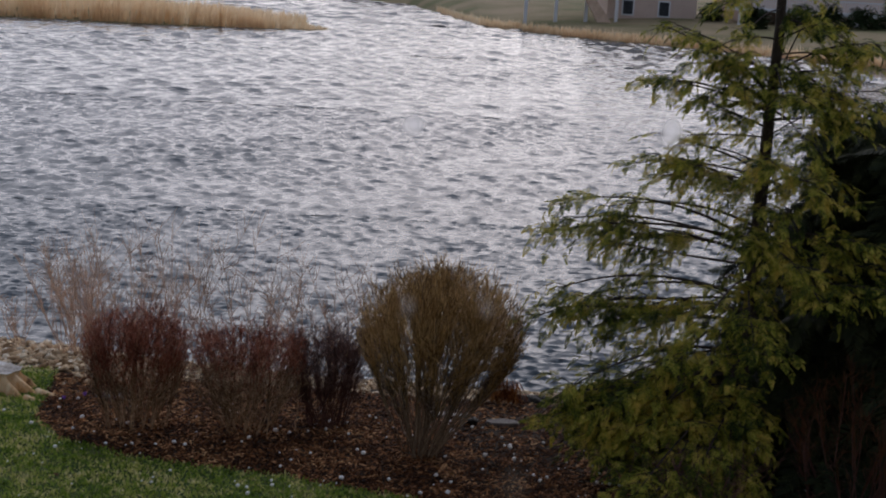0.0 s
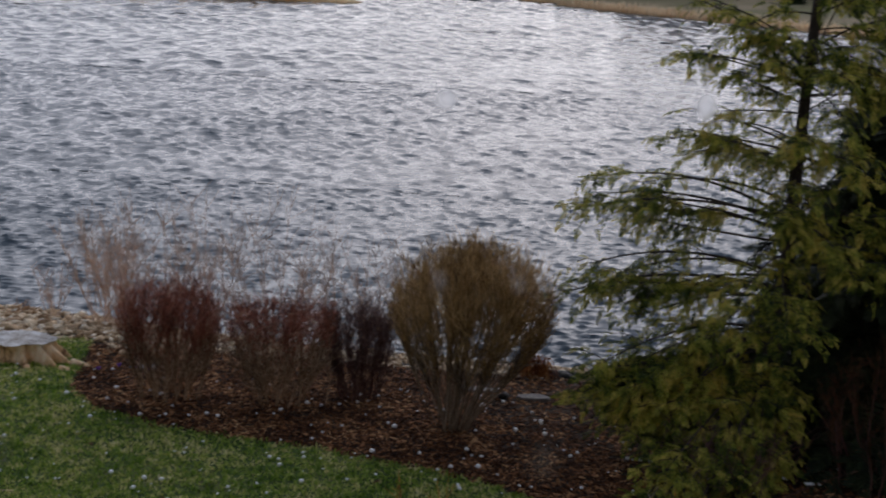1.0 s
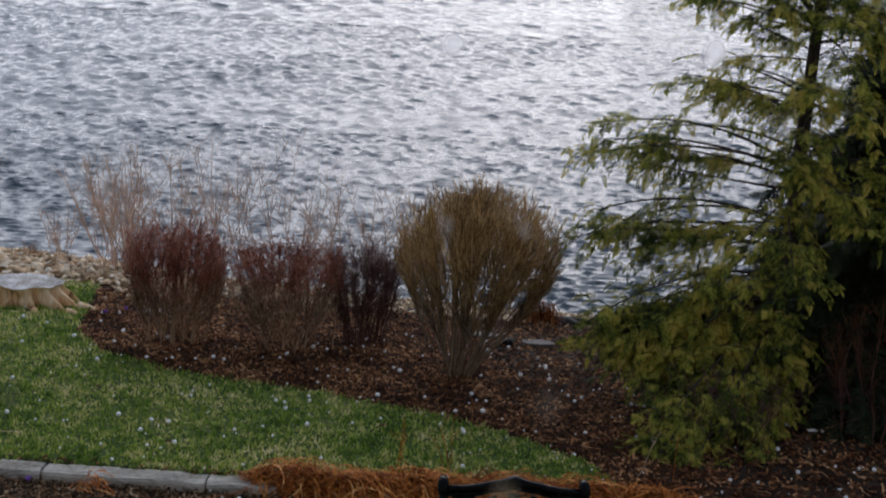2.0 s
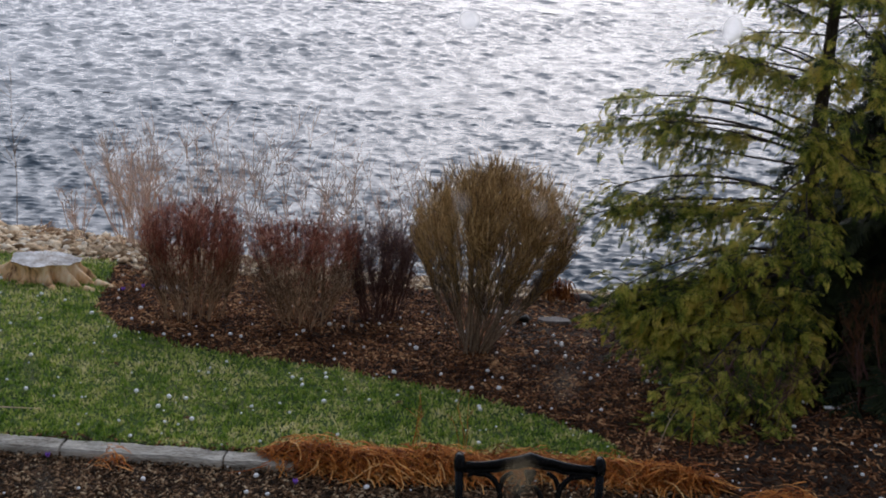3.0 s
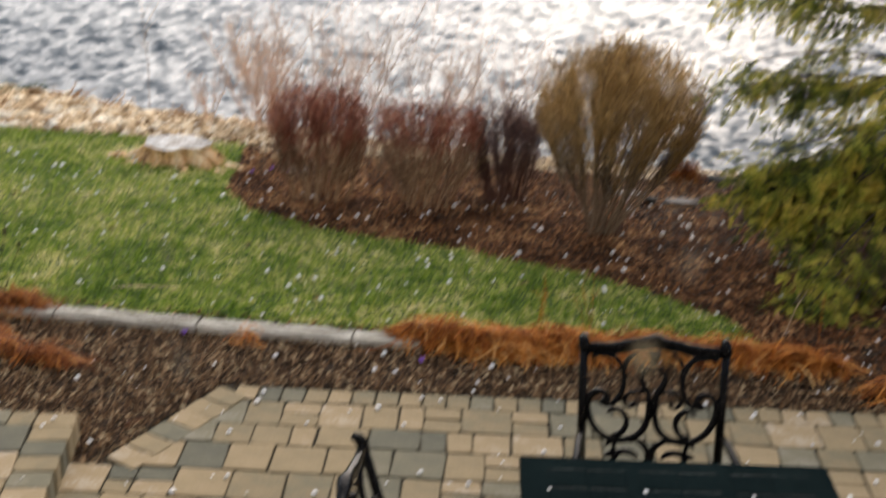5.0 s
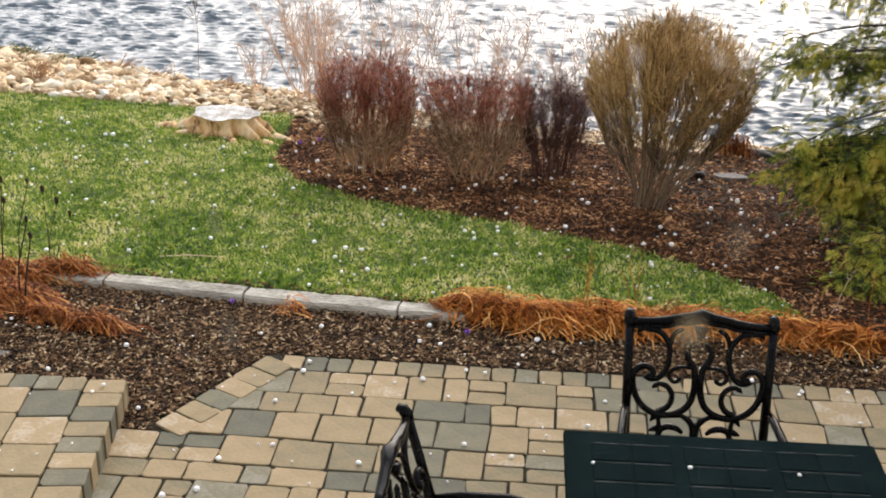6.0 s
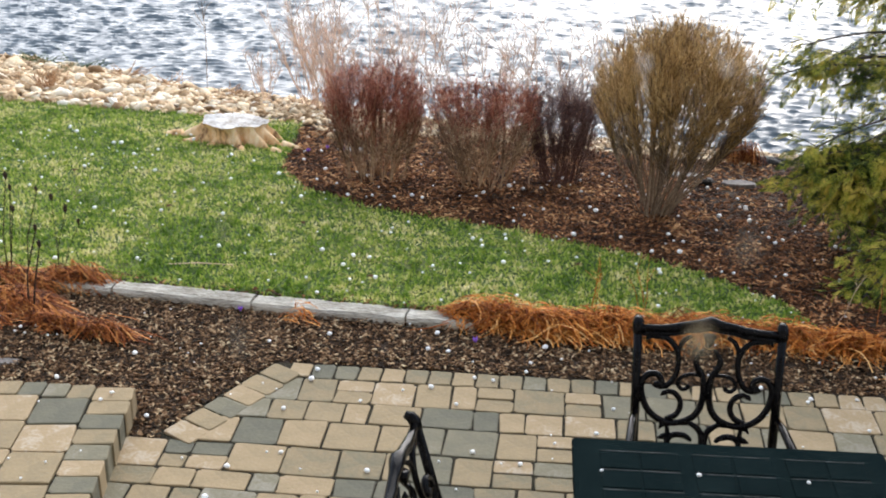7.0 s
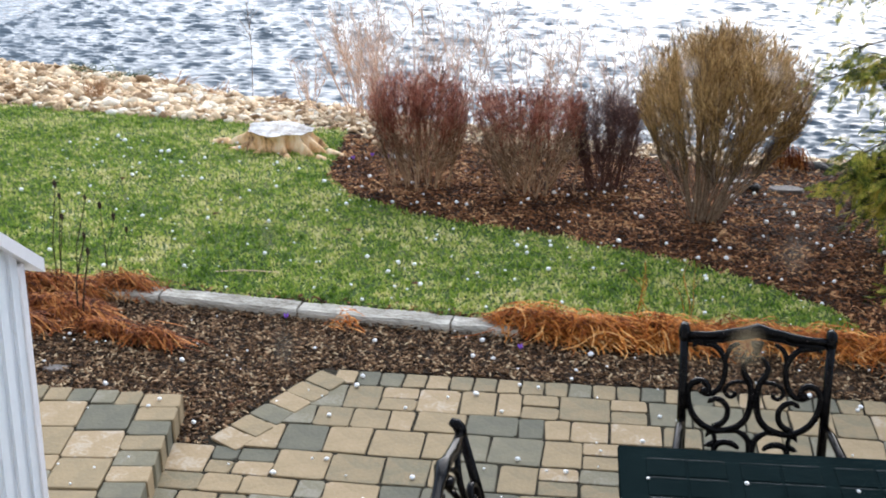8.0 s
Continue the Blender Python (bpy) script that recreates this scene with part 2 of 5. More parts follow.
def water_material():
    """Wind-ruffled pond water: smooth and reflecting, with fine ripples at two sizes over its waves."""
    m = bpy.data.materials.new("pond_water")
    m.use_nodes = True
    n, l = m.node_tree.nodes, m.node_tree.links
    b = n["Principled BSDF"]
    b.inputs["Base Color"].default_value = (0.108, 0.134, 0.152, 1)
    b.inputs["Roughness"].default_value = 0.08
    b.inputs["IOR"].default_value = 1.33
    tc = n.new("ShaderNodeTexCoord")
    last = None
    gust = n.new("ShaderNodeTexNoise")
    gust.inputs["Scale"].default_value, gust.inputs["Detail"].default_value = 0.16, 4
    l.new(tc.outputs["Object"], gust.inputs["Vector"])
    calm = n.new("ShaderNodeMapRange")
    calm.inputs["From Min"].default_value, calm.inputs["From Max"].default_value = 0.35, 0.62
    calm.inputs["To Min"].default_value, calm.inputs["To Max"].default_value = 0.4, 1.0
    l.new(gust.outputs["Fac"], calm.inputs["Value"])
    for scale, stretch, strength, dist, detail in ((7.5, (0.75, 1.0, 1), 1.0, 0.026, 2), (19.0, (0.8, 1, 1), 1.0, 0.008, 1)):
        mp = n.new("ShaderNodeMapping")
        mp.inputs["Scale"].default_value = stretch
        mp.inputs["Rotation"].default_value = (0, 0, radians(-6))
        l.new(tc.outputs["Object"], mp.inputs["Vector"])
        t = n.new("ShaderNodeTexNoise")
        t.inputs["Scale"].default_value, t.inputs["Detail"].default_value = scale, detail
        l.new(mp.outputs[0], t.inputs["Vector"])
        bp = n.new("ShaderNodeBump")
        bp.inputs["Strength"].default_value, bp.inputs["Distance"].default_value = strength, dist
        l.new(t.outputs["Fac"], bp.inputs["Height"])
        l.new(calm.outputs[0], bp.inputs["Strength"])
        if last:
            l.new(last.outputs[0], bp.inputs["Normal"])
        last = bp
    l.new(last.outputs[0], b.inputs["Normal"])
    return m


M_LAND, M_WATER = land_material(), water_material()


# ---- building helpers ----
class Mesh:
    """Collects faces for one mesh."""

    def __init__(self):
        self.v, self.f = [], []

    def add(self, verts, faces):
        k = len(self.v)
        self.v.extend([tuple(p) for p in verts])
        self.f.extend([tuple(i + k for i in f) for f in faces])
        return self

    def tube(self, points, radii, sides=6, cap=True):
        pts = [Vector(p) for p in points]
        k, n = len(self.v), len(pts)
        side = None
        for i, p in enumerate(pts):
            d = (pts[min(i + 1, n - 1)] - pts[max(i - 1, 0)]).normalized()
            if side is None:
                side = d.orthogonal().normalized()
            side = (side - d * side.dot(d)).normalized()
            up = d.cross(side)
            r = radii[i] if isinstance(radii, (list, tuple)) else radii
            for j in range(sides):
                a = 2 * pi * j / sides
                self.v.append(tuple(p + side * (r * cos(a)) + up * (r * sin(a))))
        for i in range(n - 1):
            for j in range(sides):
                a, b = k + i * sides + j, k + i * sides + (j + 1) % sides
                self.f.append((a, b, b + sides, a + sides))
        if cap:
            self.f.append(tuple(k + j for j in reversed(range(sides))))
            self.f.append(tuple(k + (n - 1) * sides + j for j in range(sides)))
        return self

    def box(self, centre, size, turn=0.0, bevel=0.0):
        x, y, z = (s / 2 for s in size)
        b = min(bevel, x, y, z)
        rows = [(-z, b), (-z + b, 0), (z - b, 0), (z, b)] if b else [(-z, 0), (z, 0)]
        verts = []
        c, s = cos(turn), sin(turn)
        for h, i in rows:
            ring = [(-x + i, -y + i + b), (-x + i + b, -y + i), (x - i - b, -y + i), (x - i, -y + i + b), (x - i, y - i - b), (x - i - b, y - i), (-x + i + b, y - i), (-x + i, y - i - b)] if b else [(-x, -y), (x, -y), (x, y), (-x, y)]
            verts += [(centre[0] + c * p - s * q, centre[1] + s * p + c * q, centre[2] + h) for p, q in ring]
        m = 8 if b else 4
        faces = [tuple(reversed(range(m))), tuple(range((len(rows) - 1) * m, len(rows) * m))]
        for r in range(len(rows) - 1):
            faces += [(r * m + j, r * m + (j + 1) % m, (r + 1) * m + (j + 1) % m, (r + 1) * m + j) for j in range(m)]
        return self.add(verts, faces)

    def data(self, name, material, smooth=False):
        me = bpy.data.meshes.new(name)
        me.from_pydata(self.v, [], self.f)
        if smooth:
            me.shade_smooth()
        me.materials.append(material)
        return me


def soup(name, verts, faces, material):
    """A mesh from arrays: verts n x 3, faces m x 3 or m x 4."""
    me = bpy.data.meshes.new(name)
    verts, faces = np.asarray(verts, np.float32), np.asarray(faces, np.int32)
    k = faces.shape[1]
    me.vertices.add(len(verts))
    me.vertices.foreach_set("co", verts.ravel())
    me.loops.add(faces.size)
    me.loops.foreach_set("vertex_index", faces.ravel())
    me.polygons.add(len(faces))
    me.polygons.foreach_set("loop_start", np.arange(0, faces.size, k, dtype=np.int32))
    me.update(calc_edges=True)
    me.materials.append(material)
    return me


def part(name, mesh, material, parent, label="", smooth=False):
    ob = new(name, mesh.data(name, material, smooth) if isinstance(mesh, Mesh) else mesh)
    ob.parent = parent
    if label:
        ob["label"] = label
    return ob


def thing(name, at, label, category, group="", kind="", turn=0.0):
    ob = new(name)
    ob.empty_display_size = 0.1
    ob.matrix_world = pose(*at, 0, 0, turn)
    return tagged(ob, label, category, group, kind)


def scatter(shape_v, shape_f, place, yaw, pitch, roll, size):
    """Copies one small shape to many places, into arrays. size: n x 3."""
    n = len(place)
    cy, sy, cp, sp, cr, sr = np.cos(yaw), np.sin(yaw), np.cos(pitch), np.sin(pitch), np.cos(roll), np.sin(roll)
    r = np.empty((n, 3, 3))
    r[:, 0, 0], r[:, 0, 1], r[:, 0, 2] = cy * cr - sy * sp * sr, -sy * cp, cy * sr + sy * sp * cr
    r[:, 1, 0], r[:, 1, 1], r[:, 1, 2] = sy * cr + cy * sp * sr, cy * cp, sy * sr - cy * sp * cr
    r[:, 2, 0], r[:, 2, 1], r[:, 2, 2] = -cp * sr, sp, cp * cr
    v = np.asarray(shape_v)[None] * size[:, None, :]
    v = np.einsum("nij,nkj->nki", r, v) + place[:, None, :]
    k = len(shape_v)
    f = np.asarray(shape_f)[None] + (np.arange(n) * k)[:, None, None]
    return v.reshape(-1, 3), f.reshape(-1, np.asarray(shape_f).shape[1])


# ---- the lie of the land ----
WATER = -0.6
SHORE_X, SHORE_Y = (-60, -14, -7.6, -6.0, -5.3, -3.7, -2.0, 0.0, 6.0, 16.0, 60.0), (10, 13.6, 12.95, 12.6, 12.3, 12.15, 11.8, 11.6, 11.5, 12.5, 14)
FAR_X = (-400, -60, -14.7, -6.6, -2.35, 2.0, 8.2, 13.7, 18.3, 30, 60, 140)
FAR_Y = (200, 182, 176, 168, 139, 106, 95, 89, 83, 70, 42, 14)


def height(x, y):
    """The ground's height: a level terrace, a gentle fall to the pond, the pond's bed and the far banks."""
    x, y = np.asarray(x, float), np.asarray(y, float)
    s = np.interp(x, SHORE_X, SHORE_Y)
    z = np.interp(y, (6.2, 6.34, 7.5, 8.5), (0.0, 0.05, 0.0, -0.05))
    k = np.clip((y - 8.5) / np.maximum(s - 8.5, 0.1), 0, 2)
    z = np.where(y > 8.5, np.interp(k, (0, 0.5, 1.0, 1.35, 2), (-0.05, -0.2, WATER, -1.1, -1.5)), z)
    f = y - np.interp(x, FAR_X, FAR_Y)
    far = np.interp(f, (-6, 0, 1.5, 6, 20, 30, 300), (-1.5, WATER, -0.35, 0.15, 0.85, 1.2, 3.0))
    z = np.where(f > -6, far, z)
    i = ((x + 32) / 24.0) ** 2 + ((y - 84.5) / 9.0) ** 2
    return np.where(i < 1.6, np.maximum(z, np.interp(i, (0, 1, 1.6), (0.1, WATER, -1.5))), z)


def lawn_back(x):
    return np.interp(x, (-3.25, -3.05, -2.95, -2.63, -2.17, -1.81, -1.4, -0.99, -0.59, -0.21, 0.16, 0.5, 0.82, 1.0),
                     (10.25, 9.3, 8.75, 8.3, 8.06, 7.92, 7.86, 7.8, 7.65, 7.54, 7.36, 7.14, 6.86, 6.4))


def in_lawn(x, y):
    return (y > np.interp(x, (-3.2, -2.3, -1.4, -1.0), (6.345, 6.342, 6.356, 6.365))) & (y < lawn_back(x)) & (x < 1.0)


PATIO_TURN = radians(5.7)
PATIO = (-1.99, 5.66)


def patio_xy(u, v):
    """Along the patio's outer edge (u) and towards the house (v)."""
    c, s = cos(PATIO_TURN), sin(PATIO_TURN)
    return PATIO[0] + c * u + s * v, PATIO[1] + s * u - c * v


def in_patio(x, y):
    c, s = cos(PATIO_TURN), sin(PATIO_TURN)
    dx, dy = x - PATIO[0], y - PATIO[1]
    u, v = c * dx + s * dy, s * dx - c * dy
    return (v > -0.01) & (u > np.interp(v, (0, 0.75, 6), (0, -0.4, 0.2)))


def in_step(x, y):
    return (y < 5.03 + 0.09 * (x + 2.5)) & (x < -2.5 + 0.212 * (5.03 - y))


def grid_sheet(name, xs, ys, material, lift=0.0, keep=None):
    gx, gy = np.meshgrid(xs, ys)
    z = height(gx, gy) + lift
    v = np.stack([gx, gy, z], -1).reshape(-1, 3)
    nx = len(xs)
    i, j = np.meshgrid(np.arange(nx - 1), np.arange(len(ys) - 1))
    a = (j * nx + i).ravel()
    f = np.stack([a, a + 1, a + nx + 1, a + nx], -1)
    if keep is not None:
        c = v[f].mean(1)
        f = f[keep(c[:, 0], c[:, 1])]
        used = np.unique(f)
        back = np.zeros(len(v), int)
        back[used] = np.arange(len(used))
        v, f = v[used], back[f]
    me = soup(name, v, f, material)
    me.shade_smooth()
    return me


def spread(lo, hi, step, far, grow):
    out = list(np.arange(lo, hi, step))
    s = step
    while out[-1] < far:
        s *= grow
        out.append(out[-1] + s)
    s, left = step, []
    x = lo
    while x > -far:
        s *= grow
        x -= s
        left.append(x)
    return np.array(left[::-1] + out)


ground = new("ground", grid_sheet("ground", spread(-9, 6, 0.2, 3000, 1.13),
             np.concatenate([np.array([-3000, -900, -300, -100, -30, -10]), np.arange(-3, 15, 0.2), np.arange(15, 60, 3), np.arange(60, 200, 1.5), np.geomspace(200, 4000, 14)]), M_LAND))
tagged(ground, "brown garden soil falling gently to a pond, grassy banks beyond", "ground", kind="structure")

lawn = new("lawn", grid_sheet("lawn", np.arange(-11, 1.2, 0.05), np.arange(6.25, 10.6, 0.05), M_TURF, 0.012, in_lawn))
tagged(lawn, "short green lawn with straw-coloured patches beside the mulch bed", "lawn", kind="structure")


def waves(x, y, shortest, grow=1.0):
    """Wind waves: many small trains that run roughly towards the garden, stronger in the gusts."""
    g = np.random.default_rng(77)
    x, y = x / grow, y / grow
    dx, dy, z = np.zeros_like(x), np.zeros_like(x), np.zeros_like(x)
    lengths = np.exp(np.linspace(math.log(0.088), math.log(0.27), 46))
    slope = WAVE_SLOPE / math.sqrt(np.sum(lengths >= shortest) / 2)
    for length in lengths:
        a, ph = -pi / 2 + g.normal(0, 0.36), g.uniform(0, 2 * pi)
        if length < shortest:
            continue
        k = 2 * pi / length
        amp = slope / k * (0.16 / length) ** 0.3
        ang = k * (x * cos(a) + y * sin(a)) + ph
        z += amp * np.cos(ang)
        dx -= 0.8 * amp * cos(a) * np.sin(ang)
        dy -= 0.8 * amp * sin(a) * np.sin(ang)
    gust = 0.9 + 0.16 * np.sin(0.31 * x + 0.17 * y + 1.0) * np.sin(0.11 * x - 0.42 * y) + 0.14 * np.sin(0.9 * x + 0.7 * y) * np.sin(0.5 * x - 1.3 * y)
    gust = gust * (1 + 0.32 * np.clip((18 - y * grow) / 6, 0, 1))
    return (x + dx * gust) * grow, (y + dy * gust) * grow, WATER + z * gust * grow


def pond():
    """One sheet of water: fine waves near the garden, coarser ones further out, level far off."""
    v, f, k = [], [], 0
    for x0, x1, y0, y1, sx, sy, grow in ((-9.5, 5, 9.3, 20, 0.037, 0.033, 0.64), (-15, 10, 20, 36, 0.06, 0.053, 0.8), (-25, 16, 36, 62, 0.13, 0.12, 1.25), (-36, 22, 62, 100, 0.25, 0.23, 2.2), (-40, 12, 100, 200, 0.5, 0.45, 6)):
        xs, ys = np.linspace(x0, x1, int((x1 - x0) / sx)), np.linspace(y0 - 2 * sy, y1, int((y1 - y0) / sy))
        x, y = np.meshgrid(xs, ys)
        v.append(np.stack(waves(x, y, max(0.085, 2.0 * sx / grow), grow), -1).reshape(-1, 3))
        i = (np.arange(len(ys) - 1)[:, None] * len(xs) + np.arange(len(xs) - 1)[None]).ravel() + k
        f.append(np.stack([i, i + 1, i + 1 + len(xs), i + len(xs)], -1))
        k += x.size
    for x0, x1, y0, y1 in ((-900, 900, 7, 9.3), (-900, -9.5, 9.3, 20), (5, 900, 9.3, 20), (-900, -15, 20, 36), (10, 900, 20, 36), (-900, -25, 36, 62), (16, 900, 36, 62), (-900, -36, 62, 100), (22, 900, 62, 100), (-900, -40, 100, 200), (12, 900, 100, 200), (-900, 900, 200, 260)):
        v.append(np.array([(x0, y0, WATER), (x1, y0, WATER), (x1, y1, WATER), (x0, y1, WATER)]))
        f.append(np.arange(k, k + 4)[None])
        k += 4
    me = soup("water", np.concatenate(v), np.concatenate(f), M_WATER)
    me.polygons.foreach_set("use_smooth", np.ones(len(me.polygons), bool))
    return tagged(new("water", me), "grey-blue wind-ruffled pond water", "water", kind="structure")


WAVE_SLOPE = 0.43
water = pond()


# ---- loose cover: grass, bark, stones, reeds ----
rng = np.random.default_rng(7)


def stuff(name, v, f, material, label, category):
    return tagged(new(name, soup(name, v, f, material)), label, category, kind="stuff")


def grass():
    n = 160000
    x, y = rng.uniform(-8.5, 1.0, n), 6.27 + 4.15 * rng.random(n) ** 1.15
    edge = rng.normal(0, 0.025, n)
    ok = in_lawn(x, y + edge)
    x, y = x[ok], y[ok]
    n = len(x)
    p = np.stack([x, y, height(x, y) + 0.008], -1)
    tall = rng.uniform(0.014, 0.036, n)
    size = np.stack([rng.uniform(0.7, 1.6, n) * 0.0059, tall, tall], -1)
    sv = [(-1, 0, 0), (1, 0, 0), (0.8, 0.2, 0.55), (-0.8, 0.2, 0.55), (0, 0.75, 1)]
    v, f = scatter(sv, [(0, 1, 2), (0, 2, 3), (3, 2, 4)], p, rng.uniform(0, 2 * pi, n), rng.normal(-0.2, 0.6, n), np.zeros(n), size)
    stuff("grass", v, f, M_GRASS, "short green and straw-coloured grass blades of the lawn", "grass")


CHIP_V = [(-1, -1, 0), (1, -0.8, 0), (1, 0.9, 0), (-1, 1, 0), (-0.85, -0.7, 1), (0.9, -0.6, 0.8), (0.8, 0.7, 1), (-0.9, 0.6, 0.8)]
CHIP_F = [(4, 5, 6, 7), (0, 1, 5, 4), (2, 3, 7, 6)]


def chips(name, x, y, material, label, longest):
    n = len(x)
    p = np.stack([x, y, height(x, y) + rng.uniform(0.0, 0.02, n)], -1)
    ln = longest * rng.uniform(0.3, 1.0, n) ** 1.5
    size = np.stack([ln / 2, np.minimum(ln * 0.4, rng.uniform(0.003, 0.01, n)), rng.uniform(0.002, 0.006, n)], -1)
    v, f = scatter(CHIP_V, CHIP_F, p, rng.uniform(0, 2 * pi, n), rng.normal(0, 0.25, n), rng.normal(0, 0.3, n), size)
    stuff(name, v, f, material, label, "mulch")


def mulch():
    n = 110000
    x, y = rng.uniform(-3.3, 4.0, n), rng.uniform(6.3, 10.6, n)
    e = rng.normal(0, 0.04, n)
    ok = (~in_lawn(x, y + e)) & (x > -3.35) & (y > np.interp(x, (-3, 0.6, 1.1, 4), (6.34, 6.34, 6.2, 6.3))) & (y < np.interp(x, (-3.2, -2.6, 0, 4), (10.1, 10.15, 10.1, 10.0))) & (rng.random(n) < np.interp(x, (0.9, 1.6), (1, 0.4))) & (rng.random(n) < np.where(x > 0.2, np.interp(y, (7.4, 8.8), (1, 0.4)), np.interp(y, (8.6, 10), (1, 0.7))))
    chips("bark_mulch", x[ok], y[ok], M_MULCH, "red-brown shredded bark mulch round the shrubs", 0.07)
    n = 84000
    x, y = rng.uniform(-5.5, 3.5, n), rng.uniform(4.8, 6.4, n)
    ok = (~in_patio(x, y)) & (~in_step(x, y)) & (y < 6.3)
    chips("wood_chips", x[ok], y[ok], M_CHIPS, "dark brown and grey wood chips in the patio border", 0.042)


def pebble(k):
    """A lumpy stone of about unit radius."""
    g = np.random.default_rng(k)
    bm = bmesh.new()
    bmesh.ops.create_icosphere(bm, subdivisions=1, radius=1)
    v = np.array([p.co[:] for p in bm.verts])
    bm.verts.index_update()
    f = np.array([[q.index for q in t.verts] for t in bm.faces])
    bm.free()
    v *= 1 + g.normal(0, 0.3, (len(v), 1))
    v *= np.array([1.0, g.uniform(0.55, 0.9), g.uniform(0.35, 0.6)])
    return v, f


PEBBLES = [pebble(k) for k in range(8)]


def hail():
    """White hailstones that lie where they fell."""
    n = 950
    x, y = rng.uniform(-5.5, 2.6, n), rng.uniform(3.2, 9.6, n)
    ok = rng.random(n) < np.where(y < 5.6, 0.55, 0.85)
    x, y = x[ok], y[ok]
    n = len(x)
    r = 0.005 + 0.0105 * rng.random(n) ** 2.2
    r = np.where(y > 7.5, r * 1.15, r)
    z = np.where(in_step(x, y), 0.143, np.where(in_patio(x, y), 0.012, height(x, y) + np.where(in_lawn(x, y), 0.028, 0.018))) + r * 0.7
    x, y, z, r = (np.append(p, q) for p, q in ((x, (-0.14, 0.21, 0.6, 0.45)), (y, (3.9, 3.94, 3.98, 3.6)), (z, (0.727, 0.73, 0.727, 0.727)), (r, (0.007, 0.009, 0.008, 0.006))))
    n = len(x)
    size = np.stack([r * rng.uniform(0.9, 1.25, n), r, r * 0.85], -1)
    bm = bmesh.new()
    bmesh.ops.create_icosphere(bm, subdivisions=2, radius=1)
    v, f = np.array([p.co[:] for p in bm.verts]), np.array([[q.index for q in t.verts] for t in bm.faces])
    bm.free()
    v *= 1 + rng.normal(0, 0.05, (len(v), 1))
    v, f = scatter(v, f, np.stack([x, y, z], -1), rng.uniform(0, 6.28, n), rng.normal(0, 0.3, n), rng.normal(0, 0.3, n), size)
    stuff("hailstones", v, f, M_HAIL, "white hailstones scattered over lawn, mulch and pavers", "hail")


def reed_band(name, x, y, tall, width, material, label, category="reeds"):
    n = len(x)
    p = np.stack([x, y, height(x, y) - 0.1], -1)
    t = tall * rng.uniform(0.6, 1.1, n)
    sv = [(-1, 0, 0), (1, 0, 0), (0.7, 0.06, 0.6), (-0.7, 0.06, 0.6), (0.2, 0.2, 1)]
    v, f = scatter(sv, [(0, 1, 2), (0, 2, 3), (3, 2, 4)], p, rng.uniform(-0.8, 0.8, n), rng.normal(0, 0.12, n), rng.normal(0, 0.1, n), np.stack([width * rng.uniform(0.6, 1.4, n), t, t], -1))
    return stuff(name, v, f, material, label, category)


def far_reeds():
    n = 3600
    u = rng.uniform(-0.995, 0.995, n)
    x = -32 + 23.6 * u
    y = 84.5 - 8.6 * np.sqrt(1 - u * u) + rng.random(n) ** 1.5 * 1.7
    clump = np.array([noise.noise((q * 0.45, 0, 0)) for q in x])
    reed_band("reed_island", x, y, (1.75 + 0.35 * clump) * np.clip((1 - u) * 3.2 + 0.12, 0.15, 1), 0.036, M_REED, "dense straw-coloured reeds on a low island in the pond")
    n = 6000
    a, r = rng.uniform(0, 2 * pi, n), np.sqrt(rng.random(n))
    x, y = -32 + 22 * r * np.cos(a), 85.5 + 7 * r * np.sin(a)
    reed_band("island_grass", x, y, 1.0, 0.06, M_REED, "sparse dry grass in the middle of the reed island", "grass")
    n = 8000
    x = rng.uniform(-2.2, 45, n)
    y = np.interp(x, FAR_X, FAR_Y) + rng.random(n) ** 1.4 * 1.8
    reed_band("bank_reeds", x, y, rng.uniform(0.35, 0.8, n), 0.045, M_REED, "dry tan grasses along the far bank")


grass()
mulch()
hail()
far_reeds()


# ---- shrubs ----
def strip_twigs(lines, material, name="crown"):
    """Many thin three-sided twigs, each from start over middle to end, in one mesh."""
    n = len(lines)
    p, m, e, w = (np.array([q[i] for q in lines], float) for i in range(4))
    d = e - p
    d /= np.linalg.norm(d, axis=1, keepdims=True) + 1e-9
    sd = np.cross(d, np.tile((0.31, 0.87, 0.38), (n, 1)))
    sd /= np.linalg.norm(sd, axis=1, keepdims=True) + 1e-9
    up = np.cross(d, sd)
    v = np.empty((n, 7, 3))
    for j in range(3):
        off = (sd * cos(j * 2.094) + up * sin(j * 2.094)) * w[:, None]
        v[:, j], v[:, 3 + j] = p + off, m + off * 0.8
    v[:, 6] = e
    f = np.array([t for j in range(3) for t in ((j, (j + 1) % 3, 3 + (j + 1) % 3), (j, 3 + (j + 1) % 3, 3 + j), (3 + j, 3 + (j + 1) % 3, 6))])
    f = f[None] + (np.arange(n) * 7)[:, None, None]
    return soup(name, v.reshape(-1, 3), f.reshape(-1, 3), material)


